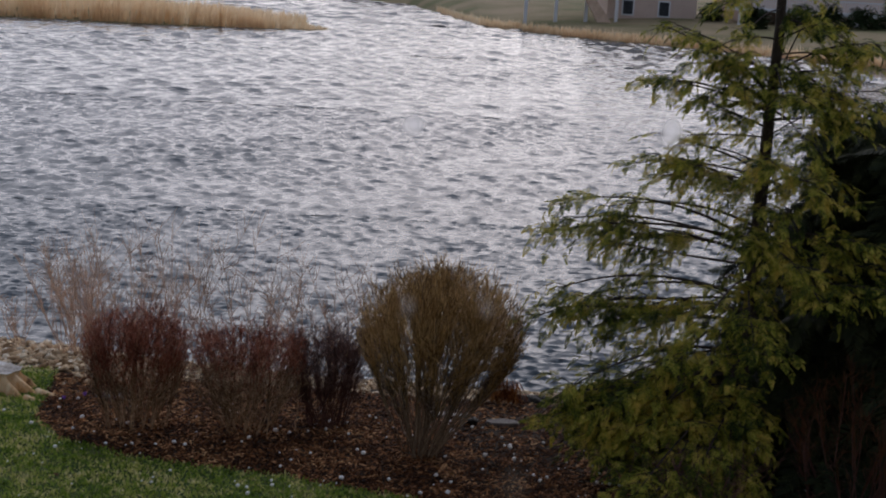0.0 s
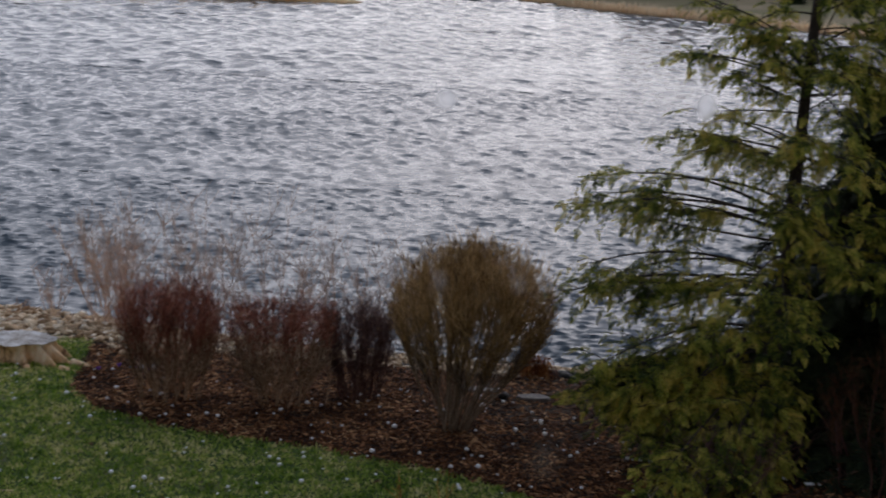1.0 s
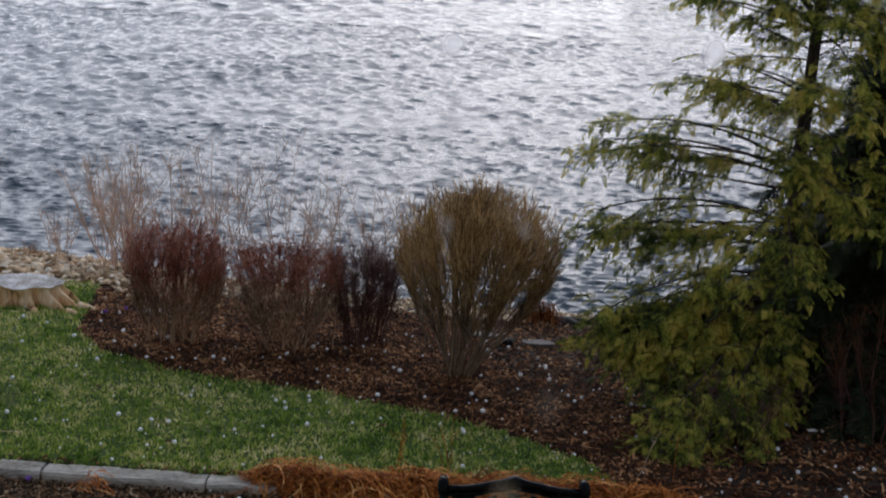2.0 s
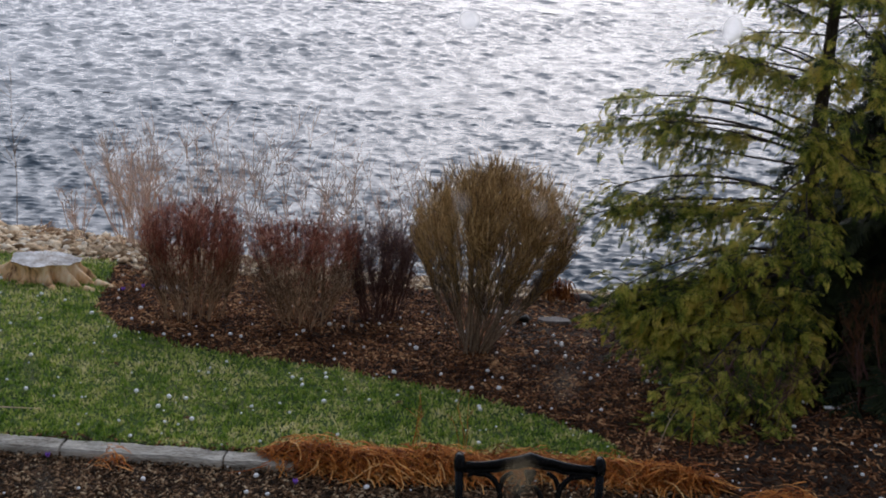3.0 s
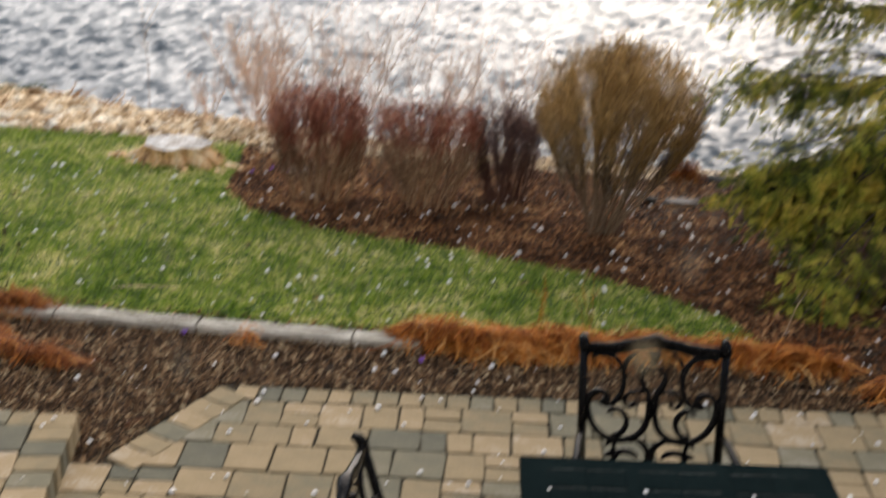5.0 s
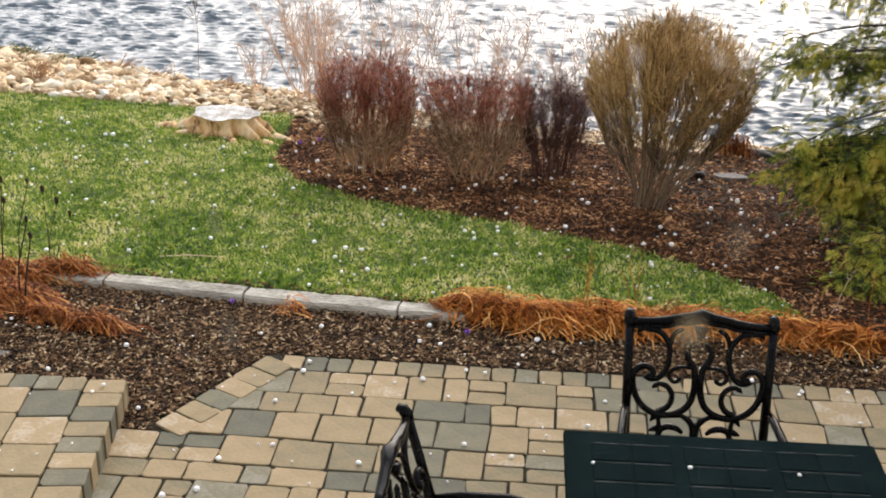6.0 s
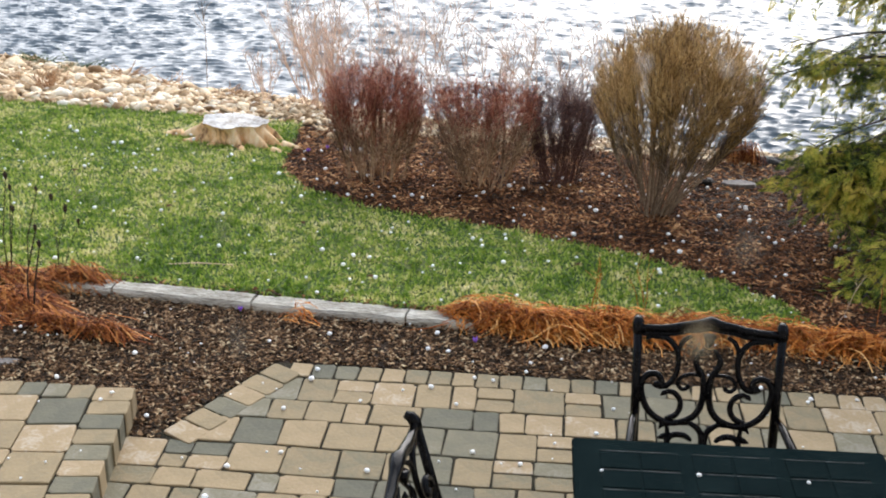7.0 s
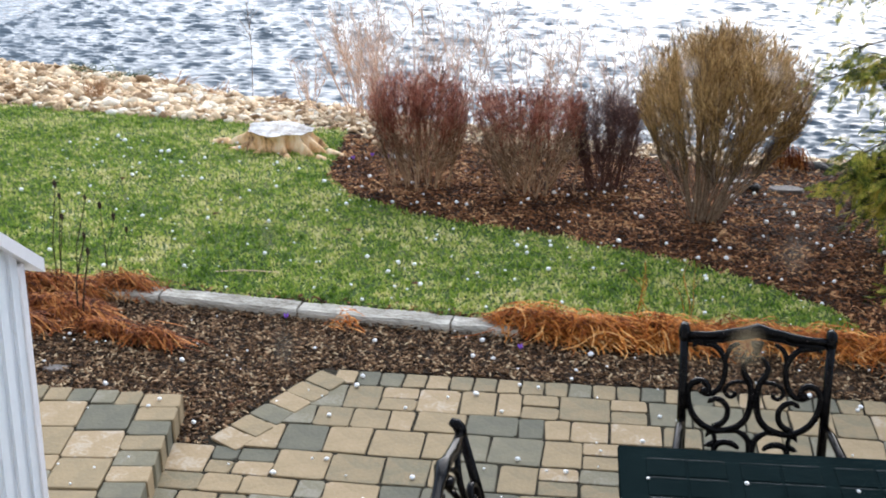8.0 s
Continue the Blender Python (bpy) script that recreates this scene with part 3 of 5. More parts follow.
def twiggy(name, at, label, wide, tall, base, stems, forks, twigs, m_stem, m_top, m_low, seed, flat=False, low=0.35, tint_from=0.5, fork_from=0.22, group="", ragged=0.08, lean=0.0, leaves=0):
    """A clipped, leafless shrub: stems fan out of a narrow base, fork on their way and end in fine twigs just under a clipped outline.
    low: how far down the outline's side carries twig ends, tint_from: the height above which the twigs take their top colour, both as shares of the height."""
    g = np.random.default_rng(seed)
    shrub = thing(name, at, label, "shrub", group)
    half = wide / 2

    def outline(k=1.0, a=None):
        """A place on the clipped outline, at an angle round the shrub's middle."""
        a = g.uniform(0, 2 * pi) if a is None else a
        bump = 1 + ragged * (1.3 * noise.noise((cos(a) * 2.2 + seed, sin(a) * 2.2, 3.0)) + 0.5 * g.normal())
        if flat:
            if g.random() < 0.42:
                r = half * 0.96 * math.sqrt(g.random())
                z = 0.985 - 0.2 * (r / half) ** 3 + ragged * (0.9 * noise.noise((r * cos(a) * 7 + seed, r * sin(a) * 7, 0)) + 0.35 * g.normal())
                return np.array([r * cos(a) * k, r * sin(a) * k, tall * z * k])
            u = low + (0.95 - low) * g.random()
            r = (base + (half - base) * min(1.0, (u / 0.55)) ** 0.7) * k * bump
            return np.array([r * cos(a), r * sin(a), tall * u])
        u = g.random() ** 1.15
        mid = low + 0.2
        if u < 0.24:
            h = low + (mid - low) * u / 0.24
            r = half * (0.74 + 0.26 * u / 0.24)
        else:
            q = (u - 0.24) / 0.76
            r = half * math.sqrt(max(0.0, 1 - q ** 2.0)) if g.random() < 0.55 else half * math.sqrt(g.random()) * 0.97
            h = mid + (1 - mid) * math.sqrt(max(0.0, 1 - (r / half) ** 2.7))
        return np.array([r * cos(a) * k * bump + lean, r * sin(a) * k * bump, tall * h * k * (0.5 + 0.5 * bump)])

    top, under, specks = [], [], []
    for i in range(stems):
        e = outline(g.uniform(0.8, 0.97), i * 2.399 + g.normal(0, 0.25))
        foot = np.array([(e[0] - lean) / half, e[1] / half]) * base + g.normal(0, base * 0.28, 2)
        p = np.array([foot[0], foot[1], -0.03])
        c = p + (e - p) * np.array([0.5, 0.5, 0.56]) + g.normal(0, 0.03, 3) * np.array([1, 1, 0.5])
        at_s = lambda t: p * (1 - t) ** 2 + c * (2 * t * (1 - t)) + e * t * t
        w = g.uniform(0.0034, 0.0082) * (tall / 1.4) ** 0.4
        pts = [at_s(t) + g.normal(0, 0.007, 3) * (t > 0) for t in (0, 0.15, 0.32, 0.5, 0.68, 0.85, 1)]
        part("stem", Mesh().tube(pts, [w, w * 0.95, w * 0.86, w * 0.72, w * 0.56, w * 0.42, w * 0.28], 5), m_stem, shrub)
        for _ in range(forks):
            t = g.uniform(fork_from, 0.93)
            q = at_s(t)
            root = np.array([lean * q[2] / tall, 0, -0.25 * tall])
            ray = (q - root) / np.linalg.norm(q - root)
            near = [outline(g.uniform(0.86, 1.0)) for _ in range(4 if flat else 14)]
            f = min(near, key=lambda n: np.linalg.norm((n - q) - ray * np.dot(n - q, ray)) + (1 if np.dot(n - q, ray) < 0.05 * tall else 0))
            if np.dot(f - q, ray) < 0.05 * tall:
                f = q + ray * 0.1 * tall
            way = at_s(min(1, t + 0.12)) - q
            m = q + way / (np.linalg.norm(way) + 1e-9) * np.linalg.norm(f - q) * 0.45 + g.normal(0, 0.012, 3)
            (top if m[2] > tall * (tint_from + g.normal(0, 0.07)) else under).append((q, m, f, w * g.uniform(0.34, 0.5)))
            for _ in range(twigs):
                u = g.random() ** 0.8
                b = q * (1 - u) ** 2 + m * (2 * u * (1 - u)) + f * u * u
                d = 0.5 * (f - m) / (np.linalg.norm(f - m) + 1e-9) + 0.5 * (b - root) / np.linalg.norm(b - root) + g.normal(0, 0.34 if flat else 0.24, 3) + np.array([0, 0, 0.1])
                ln = g.uniform(0.05, 0.15) * tall * (1.15 - 0.4 * u)
                n = b + d / np.linalg.norm(d) * ln
                (top if n[2] > tall * (tint_from + g.normal(0, 0.09)) else under).append((b, b + (n - b) * 0.5 + g.normal(0, 0.003, 3), n, g.uniform(0.0014, 0.0029)))
                if leaves and g.random() < leaves:
                    specks.append(b + (n - b) * g.uniform(0.4, 1.0))
    tagged(part("crown", strip_twigs(top, m_top), m_top, shrub), kind="stuff")
    tagged(part("lower_crown", strip_twigs(under, m_low, "lower_crown"), m_low, shrub, "grey-brown lower twigs"), kind="stuff")
    if specks:
        n = len(specks)
        z = g.uniform(0.005, 0.011, n)
        v, f = scatter([(-0.5, 0, 0), (0, 0.9, 0.15), (0.5, 0, 0), (0, -0.9, -0.1)], [(0, 3, 2), (0, 2, 1)], np.array(specks), g.uniform(0, 6.28, n), g.normal(0.5, 0.6, n), g.normal(0, 0.6, n), np.stack([z, z, z], -1))
        tagged(part("withered_leaves", soup("withered_leaves", v, f, M_SPECK), M_SPECK, shrub, "small curled tan leaves left on the twigs"), kind="stuff")
    return shrub


twiggy("round_shrub", (-0.06, 8.4, -0.05), "large olive-brown leafless shrub clipped to a dome in bark mulch", 1.26, 1.39, 0.09, 56, 16, 13, M_STEM, M_OLIVETWIG, M_STEM, 1, low=0.47, tint_from=0.5, fork_from=0.42, lean=0.08, ragged=0.035, leaves=0.02)
twiggy("red_shrub", (-2.19, 8.75, -0.06), "red-brown twiggy shrub clipped round, in bark mulch", 0.8, 0.92, 0.17, 48, 11, 10, M_UNDERTWIG, M_REDTWIG, M_UNDERTWIG, 2, flat=True, low=0.24, tint_from=0.5, ragged=0.09, group="red shrubs", leaves=0.05)
twiggy("red_shrub", (-1.39, 8.8, -0.06), "wider red-brown twiggy shrub with a flat clipped top", 0.88, 0.79, 0.22, 48, 11, 10, M_UNDERTWIG, M_REDTWIG, M_UNDERTWIG, 3, flat=True, low=0.26, tint_from=0.66, ragged=0.1, group="red shrubs", leaves=0.12)
twiggy("purple_shrub", (-0.8, 9.0, -0.08), "small dark purple-brown twiggy shrub in bark mulch", 0.64, 0.8, 0.13, 40, 10, 9, M_DARKTWIG, M_DARKTWIG, M_DARKTWIG, 4, flat=True, low=0.24, tint_from=0.5, ragged=0.12, leaves=0.2)
twiggy("rust_shrub", (2.85, 7.75, 0.0), "rust-brown twiggy shrub in the evergreens' shade", 1.1, 1.0, 0.25, 40, 6, 6, M_DARKTWIG, M_RUST, M_DARKTWIG, 6, low=0.3, tint_from=0.4, ragged=0.15)


# ---- conifers ----
def frond_shape():
    """One flat spray: a leafy axis along +y with five leafy side twigs to each side, bowing down at its ends."""
    v, f = [], []

    def leafy_twig(x, y, ang, ln, w):
        k = len(v)
        dx, dy = sin(ang), cos(ang)
        for along, across in ((0, 0), (0.45, -w), (1.0, 0), (0.45, w)):
            px, py = x + dx * ln * along - dy * across * -1, y + dy * ln * along - dx * across
            v.append((px, py, -0.26 * py * py - 0.5 * px * px))
        f.extend([(k, k + 1, k + 2), (k, k + 2, k + 3)])

    leafy_twig(0, 0.0, 0, 0.62, 0.024)
    leafy_twig(0, 0.5, 0, 0.52, 0.036)
    for i in range(8):
        y = 0.08 + 0.105 * i
        for side in (-1, 1):
            leafy_twig(0, y + 0.025 * side, side * (1.0 - 0.05 * i), 0.44 * (1 - 0.09 * i), 0.037)
    return np.array(v), np.array(f)


FROND_V, FROND_F = frond_shape()


def conifer(name, at, label, limbs, tall, girth, m_leaf, seed, lean=(0, 0), density=1.0, leaf=0.12, gaps=0.06):
    """A trunk, limbs that run to given tips, level branchlets to both sides of them that droop at their ends, and flat sprays along these."""
    g = np.random.default_rng(seed)
    tree = thing(name, at, label, "tree")
    trunk = Mesh()
    pts = [(lean[0] * s + g.normal(0, 0.012), lean[1] * s + g.normal(0, 0.012), s * tall - 0.05) for s in np.linspace(0, 1, 9)]
    trunk.tube(pts, [girth * (1 - 0.9 * s) + 0.008 for s in np.linspace(0, 1, 9)], 10)
    part("trunk", trunk, M_BARK, tree, "dark grey-brown bark", smooth=True)
    places, yaws, pitches, rolls, sizes = [], [], [], [], []

    def spray(g, p, turn, pitch, size):
        places.append(p + Vector(g.normal(0, 0.008, 3)))
        yaws.append(turn - pi / 2)
        pitches.append(pitch + g.normal(0, 0.32))
        rolls.append(g.normal(0, 0.45))
        sizes.append(leaf * g.uniform(0.7, 1.3) * size)

    for order, (start, tip) in enumerate(limbs):
        g = np.random.default_rng(seed * 1000 + order)
        bm = Mesh()
        start = max(0.15, start + g.normal(0, 0.06))
        a, b = Vector((lean[0] * start / tall, lean[1] * start / tall, start)), Vector(tip)
        span = (b - a).length
        mid = a.lerp(b, g.uniform(0.4, 0.6)) + Vector((0, 0, g.uniform(0.02, 0.2) * span)) + Vector(g.normal(0, 0.04 * span, 3))
        curve = [a * (1 - s) ** 2 + mid * (2 * s * (1 - s)) + b * (s * s) for s in np.linspace(0, 1, 8)]
        bm.tube(curve, [0.009 * (1 - 0.85 * s) * min(1.3, span) + 0.0025 for s in np.linspace(0, 1, 8)], 5)
        heading = math.atan2(b.y - a.y, b.x - a.x)
        bare = 0.36 if start > 1.45 and span > 0.9 else 0.16
        count = int(density * 19 * span * (1.1 - bare)) + 4
        for i in range(count + 1):
            s = 1.0 if i == count else bare + (0.99 - bare) * (i + g.random()) / count
            k = min(6, int(s * 7))
            p = curve[k].lerp(curve[k + 1], s * 7 - k)
            if i < count and noise.noise((p.x * 4 + seed, p.y * 4, p.z * 6 + start)) > gaps + 0.25 * (s - 0.5):
                continue
            turn = heading + (g.normal(0, 0.15) if i == count else (1 if i % 2 else -1) * g.uniform(0.45, 1.05))
            ln = (0.14 if i == count else g.uniform(0.14, 0.36) * (1.3 - 0.75 * s)) * min(1.25, 0.55 + 0.5 * span)
            sag, lift = g.uniform(0.2, 0.9), g.uniform(-0.1, 0.6)
            path = [p + Vector((cos(turn) * ln * q, sin(turn) * ln * q, ln * (lift * q - sag * q * q))) for q in (0, 0.33, 0.66, 1.0)]
            bm.tube(path, [0.0034, 0.003, 0.0022, 0.0014], 3, cap=False)
            n = int(ln / 0.042) + 1
            for j in range(n):
                q = (j + g.random()) / n
                m = min(2, int(q * 3))
                spray(g, path[m].lerp(path[m + 1], q * 3 - m), turn + (1 if j % 2 else -1) * g.uniform(0.35, 0.95), -0.1 - sag * q * 0.9, 0.95 - 0.25 * q)
            spray(g, path[3], turn + g.normal(0, 0.2), -0.15 - sag * 1.1, 0.85)
        part("limb", bm, M_BARK, tree)
    sz = np.array(sizes)
    v, f = scatter(FROND_V, FROND_F, np.array([p[:] for p in places]), np.array(yaws), np.array(pitches), np.array(rolls), np.stack([sz, sz, sz], -1))
    part("crown", soup("crown", v, f, m_leaf), m_leaf, tree)
    return tree


def spiral(count, low, high, reach_low, reach_high, seed, azimuths=(0, 2 * pi)):
    """Limbs all round a trunk, shorter towards its top."""
    g = np.random.default_rng(seed)
    out = []
    for i in range(count):
        s = (i + g.random()) / count
        a = azimuths[0] + (i * 2.399 + g.normal(0, 0.2)) % (azimuths[1] - azimuths[0])
        z = low + (high - low) * s
        r = (reach_low + (reach_high - reach_low) * s) * g.uniform(0.75, 1.1)
        out.append((z, (r * cos(a), r * sin(a), z - r * g.uniform(0.1, 0.4))))
    return out


HEMLOCK = (2.24, 8.7, -0.1)


def beside(limbs, seed, shorter=0.92):
    """A second, slightly shorter limb beside each."""
    g = np.random.default_rng(seed)
    return [(z + g.normal(0, 0.08), (x * shorter * g.uniform(0.8, 1.05) + g.normal(0, 0.06), y * shorter + g.normal(0, 0.16), h + g.normal(-0.02, 0.07))) for z, (x, y, h) in limbs]


def tier(count, start, turn_a, turn_b, reach_a, reach_b, tip, spread, seed):
    """A fan of limbs from about one height on the trunk: directions in degrees and reaches run from a to b, tips lie about one height."""
    g = np.random.default_rng(seed)
    out = []
    for i in range(count):
        s = (i + g.uniform(0.2, 0.8)) / count
        a, r = radians(turn_a + (turn_b - turn_a) * s), (reach_a + (reach_b - reach_a) * s) * g.uniform(0.93, 1.05)
        up = spread * (2 * ((i * 0.618 + 0.3) % 1.0) - 1)
        out.append((start + 0.7 * up, (r * cos(a), r * sin(a), tip + up)))
    return out


LOW_TIERS = tier(5, 0.33, -129, -103, 1.95, 1.5, 0.14, 0.03, 1) + tier(5, 0.55, -133, -103, 1.35, 1.1, 0.26, 0.1, 2) + tier(6, 0.7, -156, -141, 1.6, 1.15, 0.56, 0.2, 3) + tier(6, 0.72, -160, -140, 1.62, 1.3, 0.56, 0.14, 14) + tier(4, 0.5, -154, -140, 1.35, 1.15, 0.36, 0.08, 15)
MID_TIERS = tier(6, 1.22, -133, -94, 1.12, 0.9, 1.1, 0.2, 4) + tier(7, 1.22, -171, -160, 1.6, 1.0, 1.2, 0.18, 5) + tier(7, 1.66, -174, -187, 1.55, 0.95, 1.78, 0.17, 6)
TOP_TIERS = tier(6, 2.1, -178, -152, 0.92, 0.65, 2.28, 0.18, 7) + tier(6, 2.7, -175, -150, 0.92, 0.42, 2.9, 0.3, 8)
SIDE_TIERS = tier(5, 1.9, -118, -76, 0.7, 0.84, 2.0, 0.45, 9) + tier(3, 1.55, -58, -22, 0.8, 0.95, 1.6, 0.25, 11) + tier(6, 2.75, -92, -15, 0.42, 0.7, 2.9, 0.4, 12)
conifer("hemlock_tree", HEMLOCK, "hemlock tree with drooping yellow-green sprays beside the pond",
        LOW_TIERS + MID_TIERS + TOP_TIERS + SIDE_TIERS + beside(LOW_TIERS, 13) + beside(TOP_TIERS[6:] + SIDE_TIERS, 19, 0.85) + beside(SIDE_TIERS[8:], 23, 0.7) + spiral(4, 1.5, 2.4, 0.8, 0.6, 11, (-1.5, -0.3)) + spiral(12, 2.45, 3.7, 0.75, 0.6, 15, (-2.9, 0.7)) + spiral(8, 3.2, 5.0, 0.5, 0.15, 12), 5.2, 0.06, M_FROND, 21, lean=(-0.05, 0.0), gaps=0.0)
# Spread wide in near-black sprays, which stand in for the deep shade here.
conifer("dark_evergreen_tree", (3.5, 9.1, -0.1), "dense dark evergreen tree behind the hemlock, its deep shade put into near-black sprays",
        spiral(100, 0.15, 2.7, 1.9, 0.5, 31), 2.9, 0.09, M_SHADEFROND, 32, density=0.3, leaf=0.36, gaps=0.5)


# ---- garden things ----
def stump():
    """A low sawn stump: an oval top over a fluted flare whose ridges run out as roots, with deep folds between them."""
    g = np.random.default_rng(5)
    t = thing("tree_stump", (-3.6, 9.48, -0.12), "pale bare tree stump with fluted flaring roots on the lawn's edge", "stump")
    n, rows = 120, 9
    ridges = [(pi * 1.0, 0.17, 0.2), (pi * 1.2, 0.1, 0.13), (pi * 1.38, 0.06, 0.1), (pi * 1.62, 0.13, 0.12), (pi * 1.78, 0.2, 0.12), (pi * 1.93, 0.16, 0.14), (pi * 0.15, 0.1, 0.2), (pi * 0.5, 0.1, 0.25), (pi * 0.8, 0.12, 0.2)]

    def rim(a):
        return 1 + 0.05 * sin(3 * a + 1) + 0.03 * sin(7 * a) + 0.02 * sin(13 * a + 2)

    v, f = [], []
    for i in range(rows + 1):
        u = i / rows
        for j in range(n):
            a = 2 * pi * j / n
            out = sum(amount * math.exp(-((math.atan2(sin(a - at), cos(a - at))) / wide) ** 2) for at, amount, wide in ridges)
            fold = 0.11 * (noise.noise((cos(a) * 5, sin(a) * 5, 1.7)) - 0.3) * min(1.0, 2.2 * u)
            r = 0.285 * rim(a) * (1 - 0.1 * sin(pi * min(1.0, u * 1.6))) + out * 1.9 * u ** 1.15 + fold + 0.016 * noise.noise((cos(a) * 14, sin(a) * 14, u * 2)) * min(1.0, 3 * u) + 0.006 * noise.noise((cos(a) * 40, sin(a) * 40, u * 4))
            z = 0.17 - 0.2 * u + 0.03 * min(1.0, out * 7) * sin(pi * u) + 0.005 * sin(5 * a + 0.5) * (1 - u)
            v.append((r * cos(a), 0.72 * r * sin(a), z))
    for i in range(rows):
        f += [(i * n + j, (i + 1) * n + j, (i + 1) * n + (j + 1) % n, i * n + (j + 1) % n) for j in range(n)]
    part("trunk_base", Mesh().add(v, f), M_STUMP, t, "tan bare fluted wood", smooth=True)
    for at, amount, wide in ridges[:6]:
        bend, far = g.normal(0, 0.12), 0.29 + amount * 1.75
        wd = 0.03 + 0.11 * wide
        path = [(r * cos(at + bend * s), 0.72 * r * sin(at + bend * s), z) for s, r, z in ((0, far - 0.12, 0.02), (0.4, far - 0.05, 0.005), (0.75, far + 0.02, -0.005), (1, far + 0.1, -0.025))]
        part("root", Mesh().tube(path, [wd * 0.8, wd * 0.8, wd * 0.55, wd * 0.2], 8), M_STUMP, t, "tan root running into the grass", smooth=True)
    edge = [(0.28 * rim(a) * cos(a), 0.72 * 0.28 * rim(a) * sin(a), 0.172 + 0.005 * sin(5 * a + 0.5) + g.normal(0, 0.003)) for a in (2 * pi * j / n for j in range(n))]
    mid = [(x * 0.5, y * 0.5, 0.175 + 0.012 * noise.noise((x * 9, y * 9, 4))) for x, y, z in edge]
    side = [(x * 0.99, y * 0.99, z - 0.008) for x, y, z in edge]
    ring = lambda p, q: [(p + j, p + (j + 1) % n, q + (j + 1) % n, q + j) for j in range(n)]
    part("cut_top", Mesh().add(edge + mid + side, ring(0, n) + ring(2 * n, 0) + [tuple(range(n, 2 * n))]), M_STUMPTOP, t, "bleached grey-white sawn top")


def timbers():
    t = thing("timber_edging", (-2.3, 6.24, 0), "weathered grey landscape timbers edging the lawn", "edging")
    rows = [(-4.2, 6.27, -3.19, 6.28), (-3.19, 6.28, -2.32, 6.275), (-2.32, 6.275, -1.4, 6.29), (-1.4, 6.29, -1.0, 6.3)]
    for x0, y0, x1, y1 in rows:
        ln = math.hypot(x1 - x0, y1 - y0)
        half, n = (ln - 0.014) / 2, 30
        ring = [(-0.065, -0.065), (0.065, -0.065), (0.066, 0.045), (0.058, 0.062), (0.03, 0.066), (-0.03, 0.066), (-0.058, 0.062), (-0.066, 0.045)]
        m = Mesh()
        for i in range(n + 1):
            x = -half + 2 * half * i / n
            m.v += [(x + 0.006 * noise.noise((y * 20, z * 20, x0)) * (i in (0, n)), y + 0.008 * noise.noise((x * 5 + x0, y * 20, z * 9)), z + 0.009 * noise.noise((x * 7 + x0, y * 14, 7 + z * 4))) for y, z in ring]
        m.f = [(i * 8 + j, i * 8 + (j + 1) % 8, i * 8 + 8 + (j + 1) % 8, i * 8 + 8 + j) for i in range(n) for j in range(8)] + [tuple(reversed(range(8))), tuple(range(n * 8, n * 8 + 8))]
        o = part("timber", m, M_TIMBER, t)
        o.matrix_local = pose((x0 + x1) / 2 + 2.3, (y0 + y1) / 2 - 6.24, -0.002, 0, 0, math.degrees(math.atan2(y1 - y0, x1 - x0)))


def dead_clump(at, label, radius, count, seed, height_up=0.09, length=0.3, combed=0.62, material=None, mound=0.13):
    """A matted clump of collapsed strap leaves, lying in arcs over one another."""
    g = np.random.default_rng(seed)
    t = thing("dead_leaf_clump", at, label, "plant", group="collapsed clumps along the border")
    v, f = [], []
    material = material or M_STRAW
    comb = g.normal(-0.32, 0.3)
    for _ in range(count):
        a, r = g.uniform(0, 2 * pi), radius * 0.5 * math.sqrt(g.random())
        lay_on = mound * max(0.0, 1 - (2 * r / radius) ** 2) * g.random()
        p = np.array([r * cos(a) * 1.6, r * sin(a) * 0.42, 0.0])
        d = comb + g.normal(0, 0.42) if g.random() < combed else g.uniform(0, 2 * pi)
        ln = length * g.uniform(0.35, 1.25)
        rise = height_up * g.uniform(0.1, 1.15) ** 1.5
        bend = g.normal(0.1, 0.6)
        p[:2] -= np.array([cos(d), sin(d) * 0.46]) * ln * 0.4
        w = g.uniform(0.0019, 0.0044)
        k = len(v)
        for s in np.linspace(0, 1, 6):
            dd = d + bend * s
            q = p + np.array([cos(dd), sin(dd) * 0.46, 0]) * ln * s
            z = rise * 4 * s * (1 - s) * (1 - 0.4 * s) + 0.015 + lay_on + 0.02 * g.random() * (1 - s)
            nx, ny = -sin(dd) * w, cos(dd) * w
            v += [(q[0] - nx, q[1] - ny, z), (q[0] + nx, q[1] + ny, z + g.normal(0, 0.002))]
        for i in range(5):
            b = k + 2 * i
            f.append((b, b + 1, b + 3, b + 2))
    whole = min(12, count // 10)
    for i in range(whole):
        part("strap_leaf", soup("strap_leaf", np.array(v[12 * i:12 * i + 12]) + (0, 0, 0.015), np.array(f[:5]), material), material, t)
    v, f = v[12 * whole:], [tuple(q - 12 * whole for q in face) for face in f[5 * whole:]]
    tagged(part("leaf_mass", soup("leaf_mass", np.array(v), np.array(f), material), material, t), kind="stuff")
    return t


